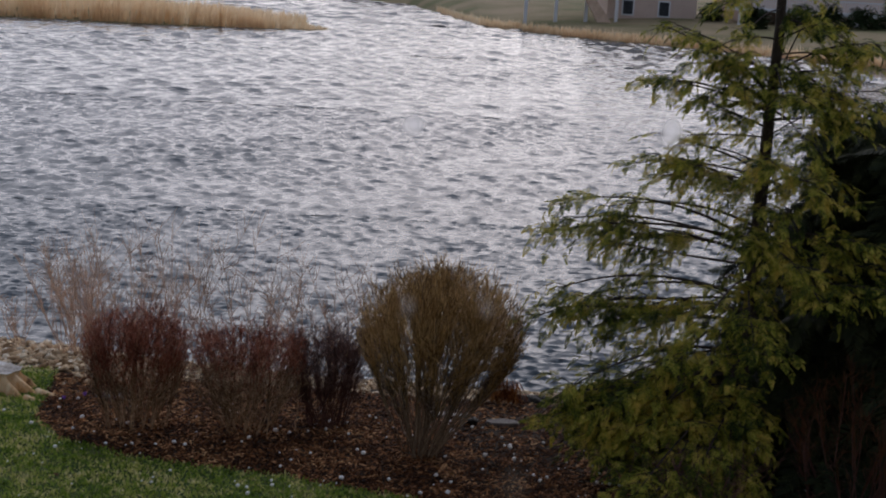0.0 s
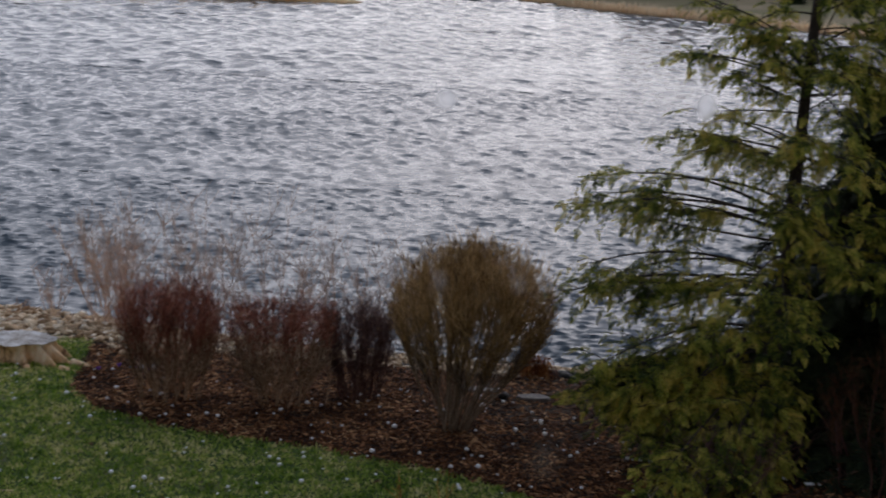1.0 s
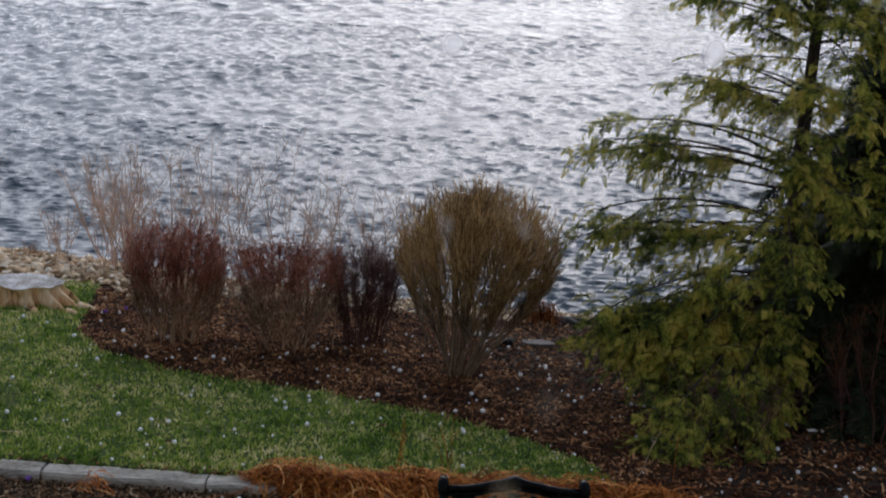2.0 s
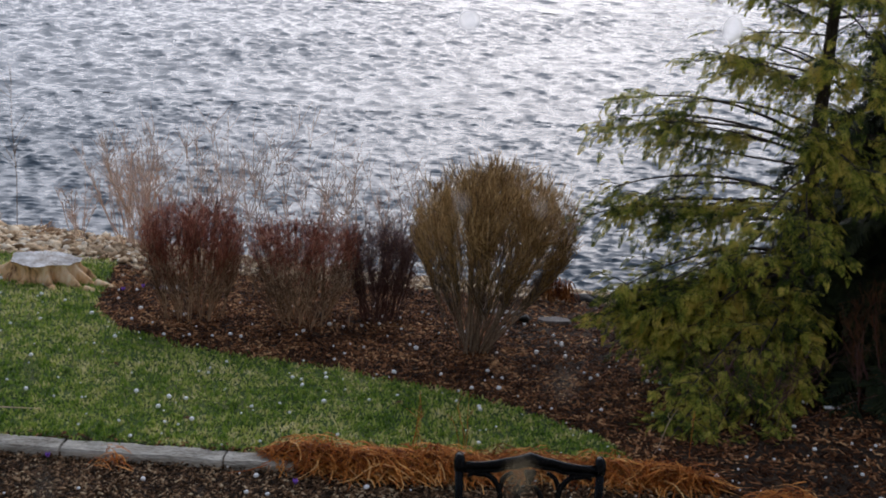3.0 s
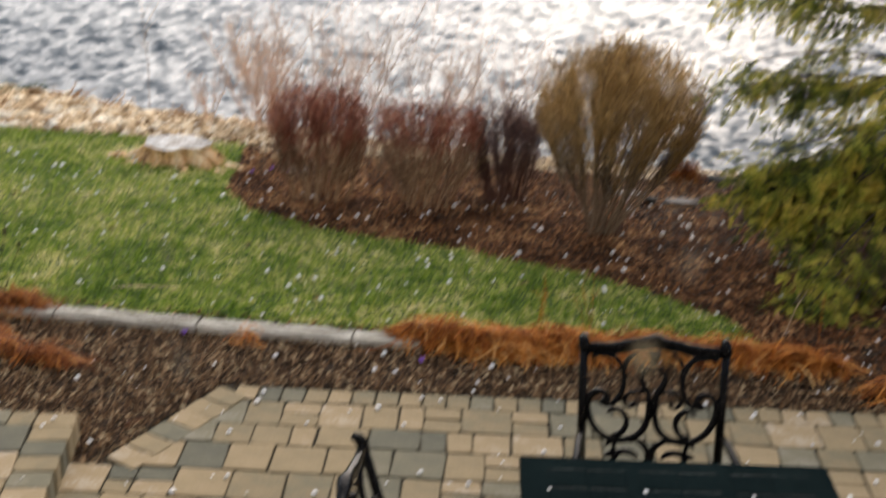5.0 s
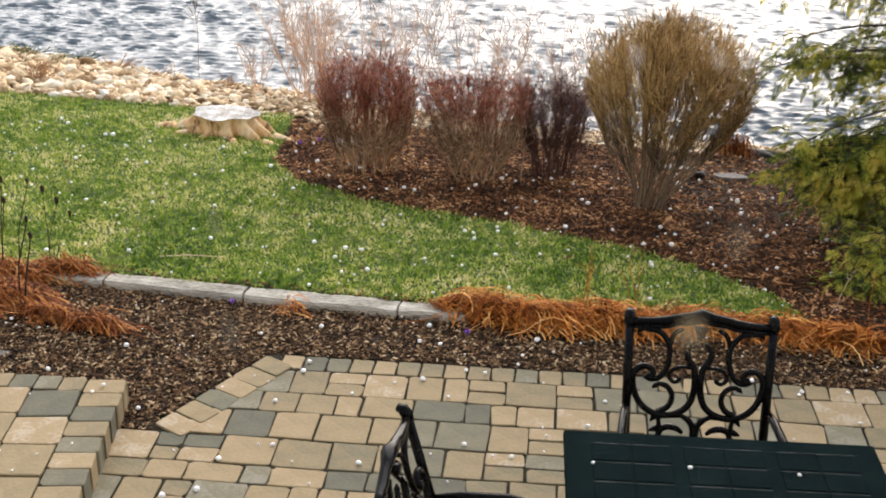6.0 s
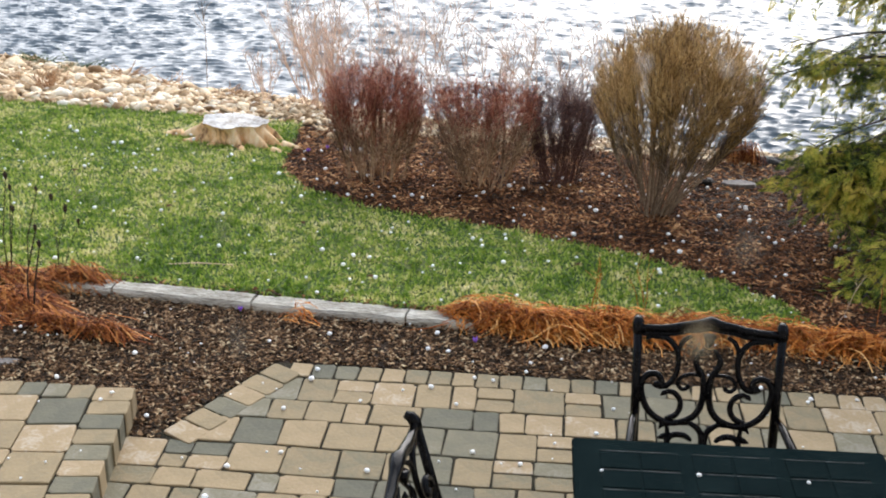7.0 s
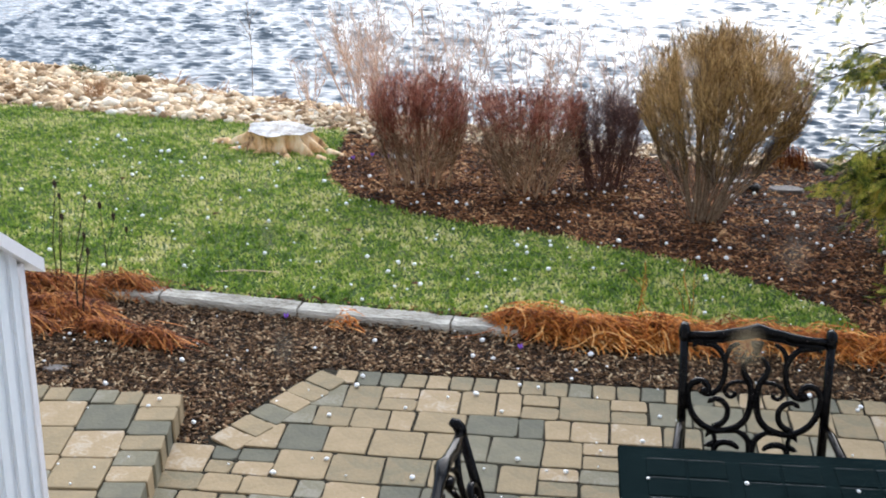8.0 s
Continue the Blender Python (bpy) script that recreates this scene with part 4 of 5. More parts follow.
def shoots(at, label, count, tall, material, seed, fan=0.15, name="dry_weed", twigs=3, width=0.003):
    """Thin upright dead stems with a few side twigs."""
    g = np.random.default_rng(seed)
    t = thing(name, at, label, "plant")
    for _ in range(count):
        m = Mesh()
        p = Vector((g.normal(0, fan * 0.5), g.normal(0, fan * 0.4), -0.03))
        h = tall * g.uniform(0.6, 1.1)
        e = p + Vector((g.normal(0, fan), g.normal(0, fan), h))
        c = [p, p.lerp(e, 0.35) + Vector(g.normal(0, 0.012, 3)), p.lerp(e, 0.7) + Vector(g.normal(0, 0.015, 3)), e]
        m.tube(c, [width, width * 0.85, width * 0.65, width * 0.4], 4, cap=False)
        for _ in range(twigs):
            s = g.uniform(0.3, 0.95)
            i = min(2, int(s * 3))
            q = c[i].lerp(c[i + 1], s * 3 - i)
            d = Vector((g.normal(0, 0.6), g.normal(0, 0.5), 0.9)).normalized() * h * g.uniform(0.08, 0.25)
            m.tube([q, q + d * 0.5 + Vector(g.normal(0, 0.006, 3)), q + d], [width * 0.6, width * 0.5, width * 0.3], 3, cap=False)
        part("stem", m, material, t)
    return t


def coneflower(at, heads, seed, thick=0.003):
    """A dried stalk for each head: heads holds how far aside and how high each one stands."""
    g = np.random.default_rng(seed)
    t = thing("dried_coneflower", at, "dried flower stalk with dark brown seed heads", "plant", group="dried flower stalks")
    st = Mesh()
    for aside, up in heads:
        b = Vector((g.normal(0, 0.012), g.normal(0, 0.012), -0.03))
        e = Vector((aside, 0, up - 0.02))
        c = b.lerp(e, 0.5) + Vector((g.normal(-0.012, 0.012), g.normal(0, 0.012), 0))
        st.tube([b, b.lerp(c, 0.6), c, c.lerp(e, 0.5), e], [thick * 1.3, thick * 1.2, thick, thick, thick * 0.8], 5)
        bm = bmesh.new()
        bmesh.ops.create_icosphere(bm, subdivisions=1, radius=0.012 * g.uniform(0.85, 1.15))
        m = Mesh().add([(e.x + p.co.x * (1 + g.normal(0, 0.12)) * (1 + 25 * p.co.z), e.y + p.co.y * (1 + 25 * p.co.z), up + p.co.z * 2.3) for p in bm.verts], [[w.index for w in fc.verts] for fc in bm.faces])
        bm.free()
        part("seed_head", m, M_SEED, t, "dark brown seed head")
    part("stalk", st, M_SEED, t)


stump()
timbers()
clumps = [(-0.9, 6.33, 0.36, 200), (-0.6, 6.29, 0.45, 320), (-0.18, 6.34, 0.45, 340), (0.3, 6.4, 0.42, 260), (0.75, 6.4, 0.42, 280), (1.08, 6.38, 0.34, 200), (1.7, 6.16, 0.3, 110)]
for i, (x, y, r, c) in enumerate(clumps):
    dead_clump((x, y, 0.0), "collapsed orange-brown dead leaves over the timber edging", r, int(c * 3.2), 50 + i)
for i, (x, y, r, c) in enumerate([(-3.46, 6.3, 0.3, 220), (-3.88, 6.2, 0.42, 300), (-3.7, 5.98, 0.34, 220), (-3.6, 5.9, 0.22, 90), (-3.02, 5.72, 0.2, 90), (-4.15, 6.2, 0.45, 180), (-3.32, 5.77, 0.2, 70), (-3.85, 5.75, 0.3, 110)]):
    dead_clump((x, y, 0.0), "collapsed red-brown dead leaves among wood chips", r, int(c * 2.8), 70 + i, 0.08, 0.26, 0.15, M_REDSTRAW, 0.1 if y > 6.1 else 0.06)
dead_clump((-2.0, 6.1, 0.0), "small tuft of orange dead leaves", 0.12, 26, 80, 0.06, 0.16)
coneflower((-3.54, 5.88, 0.02), [(0.112, 0.451), (0.1, 0.55)], 90, 0.0045)
coneflower((-3.85, 6.2, 0.02), [(0.075, 0.714), (0.094, 0.641), (0.093, 0.509)], 91)
coneflower((-3.74, 6.31, 0.02), [(0.086, 0.6)], 92)
coneflower((-3.65, 6.44, 0.02), [(0.013, 0.5), (0.097, 0.433)], 93, 0.002)
coneflower((-3.64, 6.46, 0.02), [(0.154, 0.346)], 94, 0.002)
shoots((-0.35, 6.45, 0.04), "a few thin orange upright shoots", 4, 0.42, M_STRAW, 101, 0.05, "dry_shoots", 1)
shoots((1.24, 6.72, 0.03), "single thin tan stalk beside the evergreen", 1, 0.5, M_STRAW, 104, 0.05, "dry_shoots", 2)
shoots((-0.08, 6.55, 0.04), "a few thin orange upright shoots", 3, 0.4, M_STRAW, 102, 0.03, "dry_shoots", 1)
for i, (x, y, c, h, fan) in enumerate([(-3.46, 11.65, 30, 1.15, 0.2), (-3.15, 11.5, 9, 1.1, 0.2), (-2.7, 11.35, 11, 1.3, 0.28), (-2.2, 11.2, 12, 1.3, 0.28), (-1.65, 11.15, 9, 1.15, 0.28), (-1.1, 11.05, 11, 1.15, 0.24), (-0.7, 10.9, 6, 1.1, 0.2), (-4.12, 11.8, 6, 0.62, 0.12)]):
    shoots((x, y, float(height(x, y))), "pale tan leafless weeds at the water's edge", int(c * 1.5), h, M_WEED, 110 + i, fan * 1.3, twigs=14, width=0.004)
shoots((-4.82, 11.93, float(height(-4.82, 11.93))), "single thin brown sapling at the water's edge", 1, 2.3, M_STEM, 130, 0.05, "sapling", 14, 0.0042)
shoots((1.7, 7.5, 0.0), "low bare reddish-brown bush under the evergreen", 60, 0.5, M_DARKTWIG, 131, 0.3, "low_bush", 4)

for i, (x, y, c, h) in enumerate([(-6.04, 10.9, 46, 0.22), (-6.5, 12.55, 90, 0.11), (-5.95, 12.45, 40, 0.14), (-5.3, 12.2, 24, 0.16), (-7.2, 12.75, 80, 0.11), (-4.5, 11.95, 18, 0.14)]):
    shoots((x, y, float(height(x, y)) + 0.02), "low tuft of tan and dark grass among the shore stones", c, h, M_TURF if i in (1, 4) else M_SPECK, 150 + i, 0.1 if i in (0, 5) else 0.16, "grass_tuft", 0, 0.005)


# ---- garden furniture ----
def flow(points, steps=3):
    """A smooth curve through the points of a scroll."""
    p = [points[0], *points, points[-1]]
    out = []
    for i in range(1, len(p) - 2):
        for k in range(steps):
            t = k / steps
            out.append(tuple(0.5 * (2 * p[i][c] + (p[i + 1][c] - p[i - 1][c]) * t + (2 * p[i - 1][c] - 5 * p[i][c] + 4 * p[i + 1][c] - p[i + 2][c]) * t * t + (3 * p[i][c] - p[i - 1][c] - 3 * p[i + 1][c] + p[i + 2][c]) * t ** 3) for c in (0, 1)))
    return out + [points[-1]]


def chair():
    """A cast garden chair; its front is +y, its seat at 0.43 m, and its reclined back has scrolls."""
    c = thing("garden_chair", (0, 0, 0), "black cast-metal garden chair with a scrolled open back", "chair", group="chairs round the table")
    lean = 0.27

    def back(x, z, out=0.0):
        return (x, -0.26 - lean * (z - 0.43) + out, z)

    for s in (-1, 1):
        m = Mesh().tube([back(s * 0.282, 0.43), back(s * 0.287, 0.7), back(s * 0.292, 0.945)], [0.02, 0.019, 0.018], 8)
        m.tube([back(s * 0.292, 0.915), back(s * 0.292, 0.93), back(s * 0.292, 0.95, -0.003), back(s * 0.292, 0.962, -0.01), back(s * 0.292, 0.964, -0.022), back(s * 0.292, 0.956, -0.03)], [0.019, 0.023, 0.024, 0.023, 0.02, 0.012], 8)
        part("back_post", m, M_IRON, c, smooth=True)
    rail = Mesh()
    xs = (-0.292, -0.2, -0.14, -0.1, -0.05, 0, 0.05, 0.1, 0.14, 0.2, 0.292)
    zs = (0.938, 0.94, 0.945, 0.957, 0.962, 0.972, 0.962, 0.957, 0.945, 0.94, 0.938)
    rail.tube([back(x, z) for x, z in zip(xs, zs)], [0.016, 0.017, 0.021, 0.018, 0.022, 0.03, 0.022, 0.018, 0.021, 0.017, 0.016], 8)
    rail.tube([back(x, z - 0.022) for x, z in zip(xs, zs)], 0.011, 6)
    part("top_rail", rail, M_IRON, c, smooth=True)
    for s in (-1, 1):
        m = Mesh()

        def bar(points, thick, tip):
            n = len(points) - 1
            m.tube([back(s * x, z) for x, z in points], [1.15 * (0.007 + (thick - 0.007) * min(1.0, i / 4) + (tip - thick) * max(0.0, 1 - (n - i) / 4)) for i in range(n + 1)], 7)

        bar(flow([(0.031, 0.851), (0.048, 0.824), (0.044, 0.794), (0.02, 0.758), (0.012, 0.709), (0.014, 0.658), (0.026, 0.616), (0.055, 0.582), (0.106, 0.561), (0.158, 0.56), (0.209, 0.584), (0.243, 0.622), (0.262, 0.671), (0.265, 0.714), (0.249, 0.745), (0.22, 0.757), (0.195, 0.747), (0.183, 0.726), (0.194, 0.712)]), 0.0125, 0.015)
        bar(flow([(0.243, 0.908), (0.211, 0.906), (0.173, 0.902), (0.141, 0.875), (0.122, 0.836), (0.122, 0.786), (0.133, 0.744), (0.158, 0.713), (0.189, 0.705), (0.214, 0.719)]), 0.011, 0.015)
        bar(flow([(0.071, 0.916), (0.099, 0.901), (0.115, 0.876), (0.122, 0.842)]), 0.0095, 0.008)
        bar(flow([(0.17, 0.679), (0.151, 0.687), (0.124, 0.678), (0.103, 0.651), (0.103, 0.617), (0.12, 0.59), (0.149, 0.576)]), 0.011, 0.012)
        bar(flow([(0.023, 0.758), (0.061, 0.761), (0.096, 0.752), (0.116, 0.732), (0.115, 0.713), (0.097, 0.698), (0.076, 0.706), (0.079, 0.718)]), 0.008, 0.008)
        bar(flow([(0.076, 0.566), (0.038, 0.55), (0.013, 0.525), (0.006, 0.494), (0.006, 0.46), (0.006, 0.44)]), 0.012, 0.011)
        bar(flow([(0.16, 0.556), (0.149, 0.534), (0.149, 0.512), (0.169, 0.498)]), 0.009, 0.011)
        bar(flow([(0.049, 0.488), (0.07, 0.505), (0.104, 0.513), (0.135, 0.503), (0.147, 0.478), (0.139, 0.443)]), 0.012, 0.01)
        for x, z, dx, dz in ((0.149, 0.56, 0.012, 0.026), (0.09, 0.56, -0.022, -0.008), (0.17, 0.55, 0.014, -0.02), (0.17, 0.68, 0.014, -0.012), (0.245, 0.905, 0.012, -0.014), (0.19, 0.905, 0.016, 0.012), (0.031, 0.851, -0.012, 0.014), (0.169, 0.498, 0.018, -0.006)):
            m.tube([back(s * (x - dx * 0.6), z - dz * 0.6), back(s * x, z), back(s * (x + dx), z + dz)], [0.006, 0.013, 0.003], 6)
        part("scroll", m, M_IRON, c, smooth=True)
    m = Mesh().tube([back(0, 0.925), back(0, 0.905), back(0, 0.885), back(0, 0.87)], [0.03, 0.022, 0.012, 0.004], 6)
    part("finial", m, M_IRON, c, smooth=True)
    part("bottom_rail", Mesh().tube([back(-0.275, 0.44), back(0.275, 0.44)], 0.015, 8), M_IRON, c)
    seat = Mesh()
    seat.tube([(-0.27, -0.25, 0.425), (-0.28, 0.22, 0.43), (-0.2, 0.27, 0.43), (0.2, 0.27, 0.43), (0.28, 0.22, 0.43), (0.27, -0.25, 0.425)], 0.015, 8)
    for i in range(9):
        seat.box((0, -0.22 + 0.055 * i, 0.425), (0.54, 0.032, 0.012))
    part("seat", seat, M_IRON, c)
    for s in (-1, 1):
        arm = Mesh().tube([back(s * 0.288, 0.6), (s * 0.3, -0.2, 0.615), (s * 0.32, -0.02, 0.61), (s * 0.315, 0.12, 0.585), (s * 0.3, 0.17, 0.55)], [0.014, 0.018, 0.02, 0.018, 0.012], 8)
        arm.tube([(s * 0.31, 0.13, 0.575), (s * 0.29, 0.17, 0.52), (s * 0.28, 0.2, 0.43)], 0.013, 8)
        part("armrest", arm, M_IRON, c, smooth=True)
        for y in (-0.25, 0.23):
            part("leg", Mesh().tube([(s * 0.265, y, 0.43), (s * 0.27, y * 1.08, 0.2), (s * 0.285, y * 1.2, 0.0)], [0.018, 0.015, 0.017], 8), M_IRON, c)
    return c


def table(at, turn):
    t = thing("garden_table", at, "dark wet square garden table with a panelled top", "table", turn=turn)
    w, d = 1.17, 1.17
    part("tabletop", Mesh().box((w / 2, -d / 2, 0.695), (w, d, 0.03), 0, 0.006), M_TABLE, t, "dark green-black panelled top")
    x = 0.1
    rows = 8
    pd = (d - 0.16) / rows
    for block in range(3):
        for half in range(2):
            for i in range(rows):
                panel = part("panel", Mesh().box((x + 0.073, -(0.08 + pd * (i + 0.5)), 0.7105), (0.142, pd - 0.014, 0.007), 0, 0.003), M_TABLE, t)
                # Thin pale strip: the sky's reflection on the panel's far edge, as colour.
                part("panel_glint", Mesh().box((x + 0.073, -(0.08 + pd * i + 0.0085), 0.7145), (0.138, 0.003, 0.0025), 0, 0.0008), M_GLINT, panel, "pale strip painted as the panel edge's highlight")
            x += 0.15
        x += 0.042
    part("apron", Mesh().box((w / 2, -d / 2, 0.655), (w - 0.12, d - 0.12, 0.05), 0, 0.004), M_TABLE, t)
    for x in (0.1, w - 0.1):
        for y in (-0.1, -d + 0.1):
            part("leg", Mesh().tube([(x, y, 0.68), (x, y, 0.3), (x, y, 0.0)], [0.03, 0.024, 0.03], 8), M_TABLE, t)


table((-0.27, 4.11, 0.012), 6.9)
chair_model = chair()
chair_model.matrix_world = pose(0.268, 4.27, 0.012, 0, 0, 185.7)
copy_thing(chair_model, pose(-0.39, 3.44, 0.012, 0, 0, -88))


def shed():
    """A lean-to resin shed on the raised landing: a ribbed side wall under a roof that falls away from the house."""
    t = thing("storage_shed", (-2.255, 3.415, 0.14), "white ribbed resin storage shed with a steep lean-to roof", "shed", turn=0)
    fall, h, deep = 0.8, 1.44, 0.62
    wall = Mesh()
    n = 7
    step = (deep - 0.035) / n
    for i in range(n):
        y0 = -0.035 - step * i
        y1 = y0 - step * 0.5
        y2 = y0 - step
        z = h + fall * (-y2) - 0.02
        for a, b, x in ((y0, y1, 0.0), (y1, y2, -0.013)):
            wall.add([(x, b, 0), (x, a, 0), (x, a, z), (x, b, z)], [(0, 1, 2, 3)])
        for y in (y1, y2):
            wall.add([(0.0, y, 0), (-0.013, y, 0), (-0.013, y, z), (0.0, y, z)], [(0, 1, 2, 3) if y == y2 else (3, 2, 1, 0)])
    part("side_wall", wall, M_WHITE, t, "pale ribbed panel")
    part("corner_post", Mesh().box((-0.015, -0.018, h / 2), (0.045, 0.036, h), 0, 0.004), M_TRIM, t)
    part("low_wall", Mesh().box((-0.6, -0.02, h / 2), (1.12, 0.025, h - 0.02), 0, 0.004), M_WHITE, t)
    part("tall_wall", Mesh().box((-0.6, -deep - 0.02, (h + fall * deep) / 2), (1.2, 0.03, h + fall * deep), 0, 0.004), M_WHITE, t)
    part("far_wall", Mesh().box((-1.18, -deep / 2, h / 2), (0.025, deep - 0.06, h), 0, 0.004), M_WHITE, t)
    z0, z1 = h - fall * 0.085, h + fall * (deep + 0.06)
    roof = Mesh().add([(x, y, z + k) for x in (0.03, -1.23) for y, z, k in ((0.085, z0, 0), (0.085, z0, 0.05), (-deep - 0.06, z1, 0.05), (-deep - 0.06, z1, 0))],
                      [(0, 1, 2, 3), (7, 6, 5, 4), (1, 5, 6, 2), (0, 3, 7, 4), (0, 4, 5, 1), (3, 2, 6, 7)])
    part("roof", roof, M_TRIM, t, "white sloped roof edge")
    for o in t.children:
        o.data.transform(Matrix(((1, 0, 0, 0), (0, 1, 0.07, -0.075), (0, 0, 1, 0), (0, 0, 0, 1))))
    return t


shed()


def flat_stone(at, size, turn, seed, label="flat grey flagstone lying in the mulch"):
    g = np.random.default_rng(seed)
    m = Mesh()
    n = 9
    ring = [(size[0] / 2 * cos(2 * pi * j / n) * g.uniform(0.85, 1.1), size[1] / 2 * sin(2 * pi * j / n) * g.uniform(0.85, 1.1)) for j in range(n)]
    m.add([(x * k, y * k, z) for k, z in ((1, -0.03), (1.02, size[2] * 0.7), (0.93, size[2])) for x, y in ring],
          [(0 * n + j, (j + 1) % n, n + (j + 1) % n, n + j) for j in range(n)] + [(n + j, n + (j + 1) % n, 2 * n + (j + 1) % n, 2 * n + j) for j in range(n)] + [tuple(range(2 * n, 3 * n))])
    o = tagged(new("flagstone", m.data("flagstone", M_FLAG)), label, "stone")
    o.matrix_world = pose(*at, 0, 0, turn)


for i, (x, y, w, d, h, r) in enumerate([(-2.56, 9.45, 0.3, 0.12, 0.03, 8), (0.54, 9.33, 0.3, 0.13, 0.04, 3), (-3.4, 5.34, 0.16, 0.07, 0.02, 10), (0.1, 9.5, 0.36, 0.1, 0.03, -4)]):
    flat_stone((x, y, float(height(x, y))), (w, d, h), r, 300 + i)


def dark_rock(at, size, k, turn):
    v, f = PEBBLES[k]
    o = tagged(new("dark_rock", soup("dark_rock", v, f, M_DARKROCK)), "dark wet rock at the water's edge", "rock", group="dark rocks by the water")
    o.matrix_world = pose(*at, 5, 8, turn) @ Matrix.Diagonal((*size, 1))


for i, (x, y, w, d, h) in enumerate([(0.84, 10.3, 0.17, 0.12, 0.17), (0.66, 10.34, 0.11, 0.1, 0.13), (0.31, 9.3, 0.09, 0.07, 0.1), (0.98, 10.4, 0.12, 0.1, 0.1), (0.74, 10.2, 0.09, 0.07, 0.08)]):
    dark_rock((x, y, float(height(x, y)) + 0.02), (w, d, h), i, 40 * i)
dead_clump((0.56, 10.05, float(height(0.56, 10.05))), "small rust-brown heap of dead leaves by the rocks", 0.2, 260, 85, 0.16, 0.16, 0.2, M_REDSTRAW)


def plant_tag(at):
    o = tagged(new("plant_tag", Mesh().box((0, 0, 0.03), (0.12, 0.03, 0.004), 0, 0.001).data("plant_tag", M_TAG)), "small white plastic plant tag lying on the mulch", "tag")
    o.matrix_world = pose(*at, 12, 6, 20)


plant_tag((2.31, 7.7, 0.0))


def lawn_litter():
    """A pale straw and single dead leaves lying on the grass, crocuses in the border."""
    stick = Mesh().tube([(-3.0, 6.62, 0.06), (-2.82, 6.66, 0.07), (-2.6, 6.7, 0.06)], [0.004, 0.004, 0.003], 5)
    tagged(new("dry_stalk", stick.data("dry_stalk", M_WEED)), "long pale dry stalk lying on the lawn", "stalk")
    for i, (x, y) in enumerate([(-2.28, 5.2), (-2.31, 5.16)]):
        m = Mesh().add([(-0.03, 0, 0.0), (0.0, 0.018, 0.008), (0.034, 0, 0.003), (0.0, -0.018, 0.01), (0.0, 0, 0.014)], [(0, 3, 4), (3, 2, 4), (2, 1, 4), (1, 0, 4)])
        o = tagged(new("dead_leaf", m.data("dead_leaf", M_RUST)), "curled dark brown dead leaf on the pavers", "leaf")
        o.matrix_world = pose(x, y, 0.02, 8, -5, 40 + 70 * i)
    for i, (x, y) in enumerate([(-1.72, 6.7), (-3.4, 7.6), (-2.4, 7.5), (-0.5, 7.2), (-4.4, 8.2)]):
        m = Mesh().add([(-0.03, 0, 0.0), (0.0, 0.018, 0.008), (0.034, 0, 0.003), (0.0, -0.018, 0.01), (0.0, 0, 0.014)], [(0, 3, 4), (3, 2, 4), (2, 1, 4), (1, 0, 4)])
        o = tagged(new("dead_leaf", m.data("dead_leaf", M_RUST)), "curled rust-brown dead leaf on the lawn", "leaf", group="dead leaves on the lawn")
        o.matrix_world = pose(x, y, float(height(x, y)) + 0.035, 10, 5, 70 * i)
    for i, (x, y) in enumerate([(-0.96, 6.04), (-2.35, 6.12), (-2.86, 9.16), (-2.74, 9.3), (-2.6, 9.27), (-2.5, 9.22)]):
        t = thing("crocus", (x, y, float(height(x, y)) + 0.01), "small purple crocus among bark and wood chips", "flower", group="crocuses in the border")
        part("stalk", Mesh().tube([(0, 0, -0.01), (0, 0, 0.04)], [0.003, 0.002], 5), M_HEDGE, t)
        for k in range(5):
            a = k * 2 * pi / 5
            c, s = cos(a), sin(a)
            part("petal", Mesh().add([(0, 0, 0.035), (0.012 * c - 0.008 * s, 0.012 * s + 0.008 * c, 0.055), (0.018 * c, 0.018 * s, 0.07), (0.012 * c + 0.008 * s, 0.012 * s - 0.008 * c, 0.055)], [(0, 1, 2, 3)]), M_CROCUS, t)
    shoots((1.05, 6.75, 0.0), "single pale brown twig standing in the mulch", 1, 0.42, M_WEED, 140, 0.05, "dry_shoots", 2)


lawn_litter()


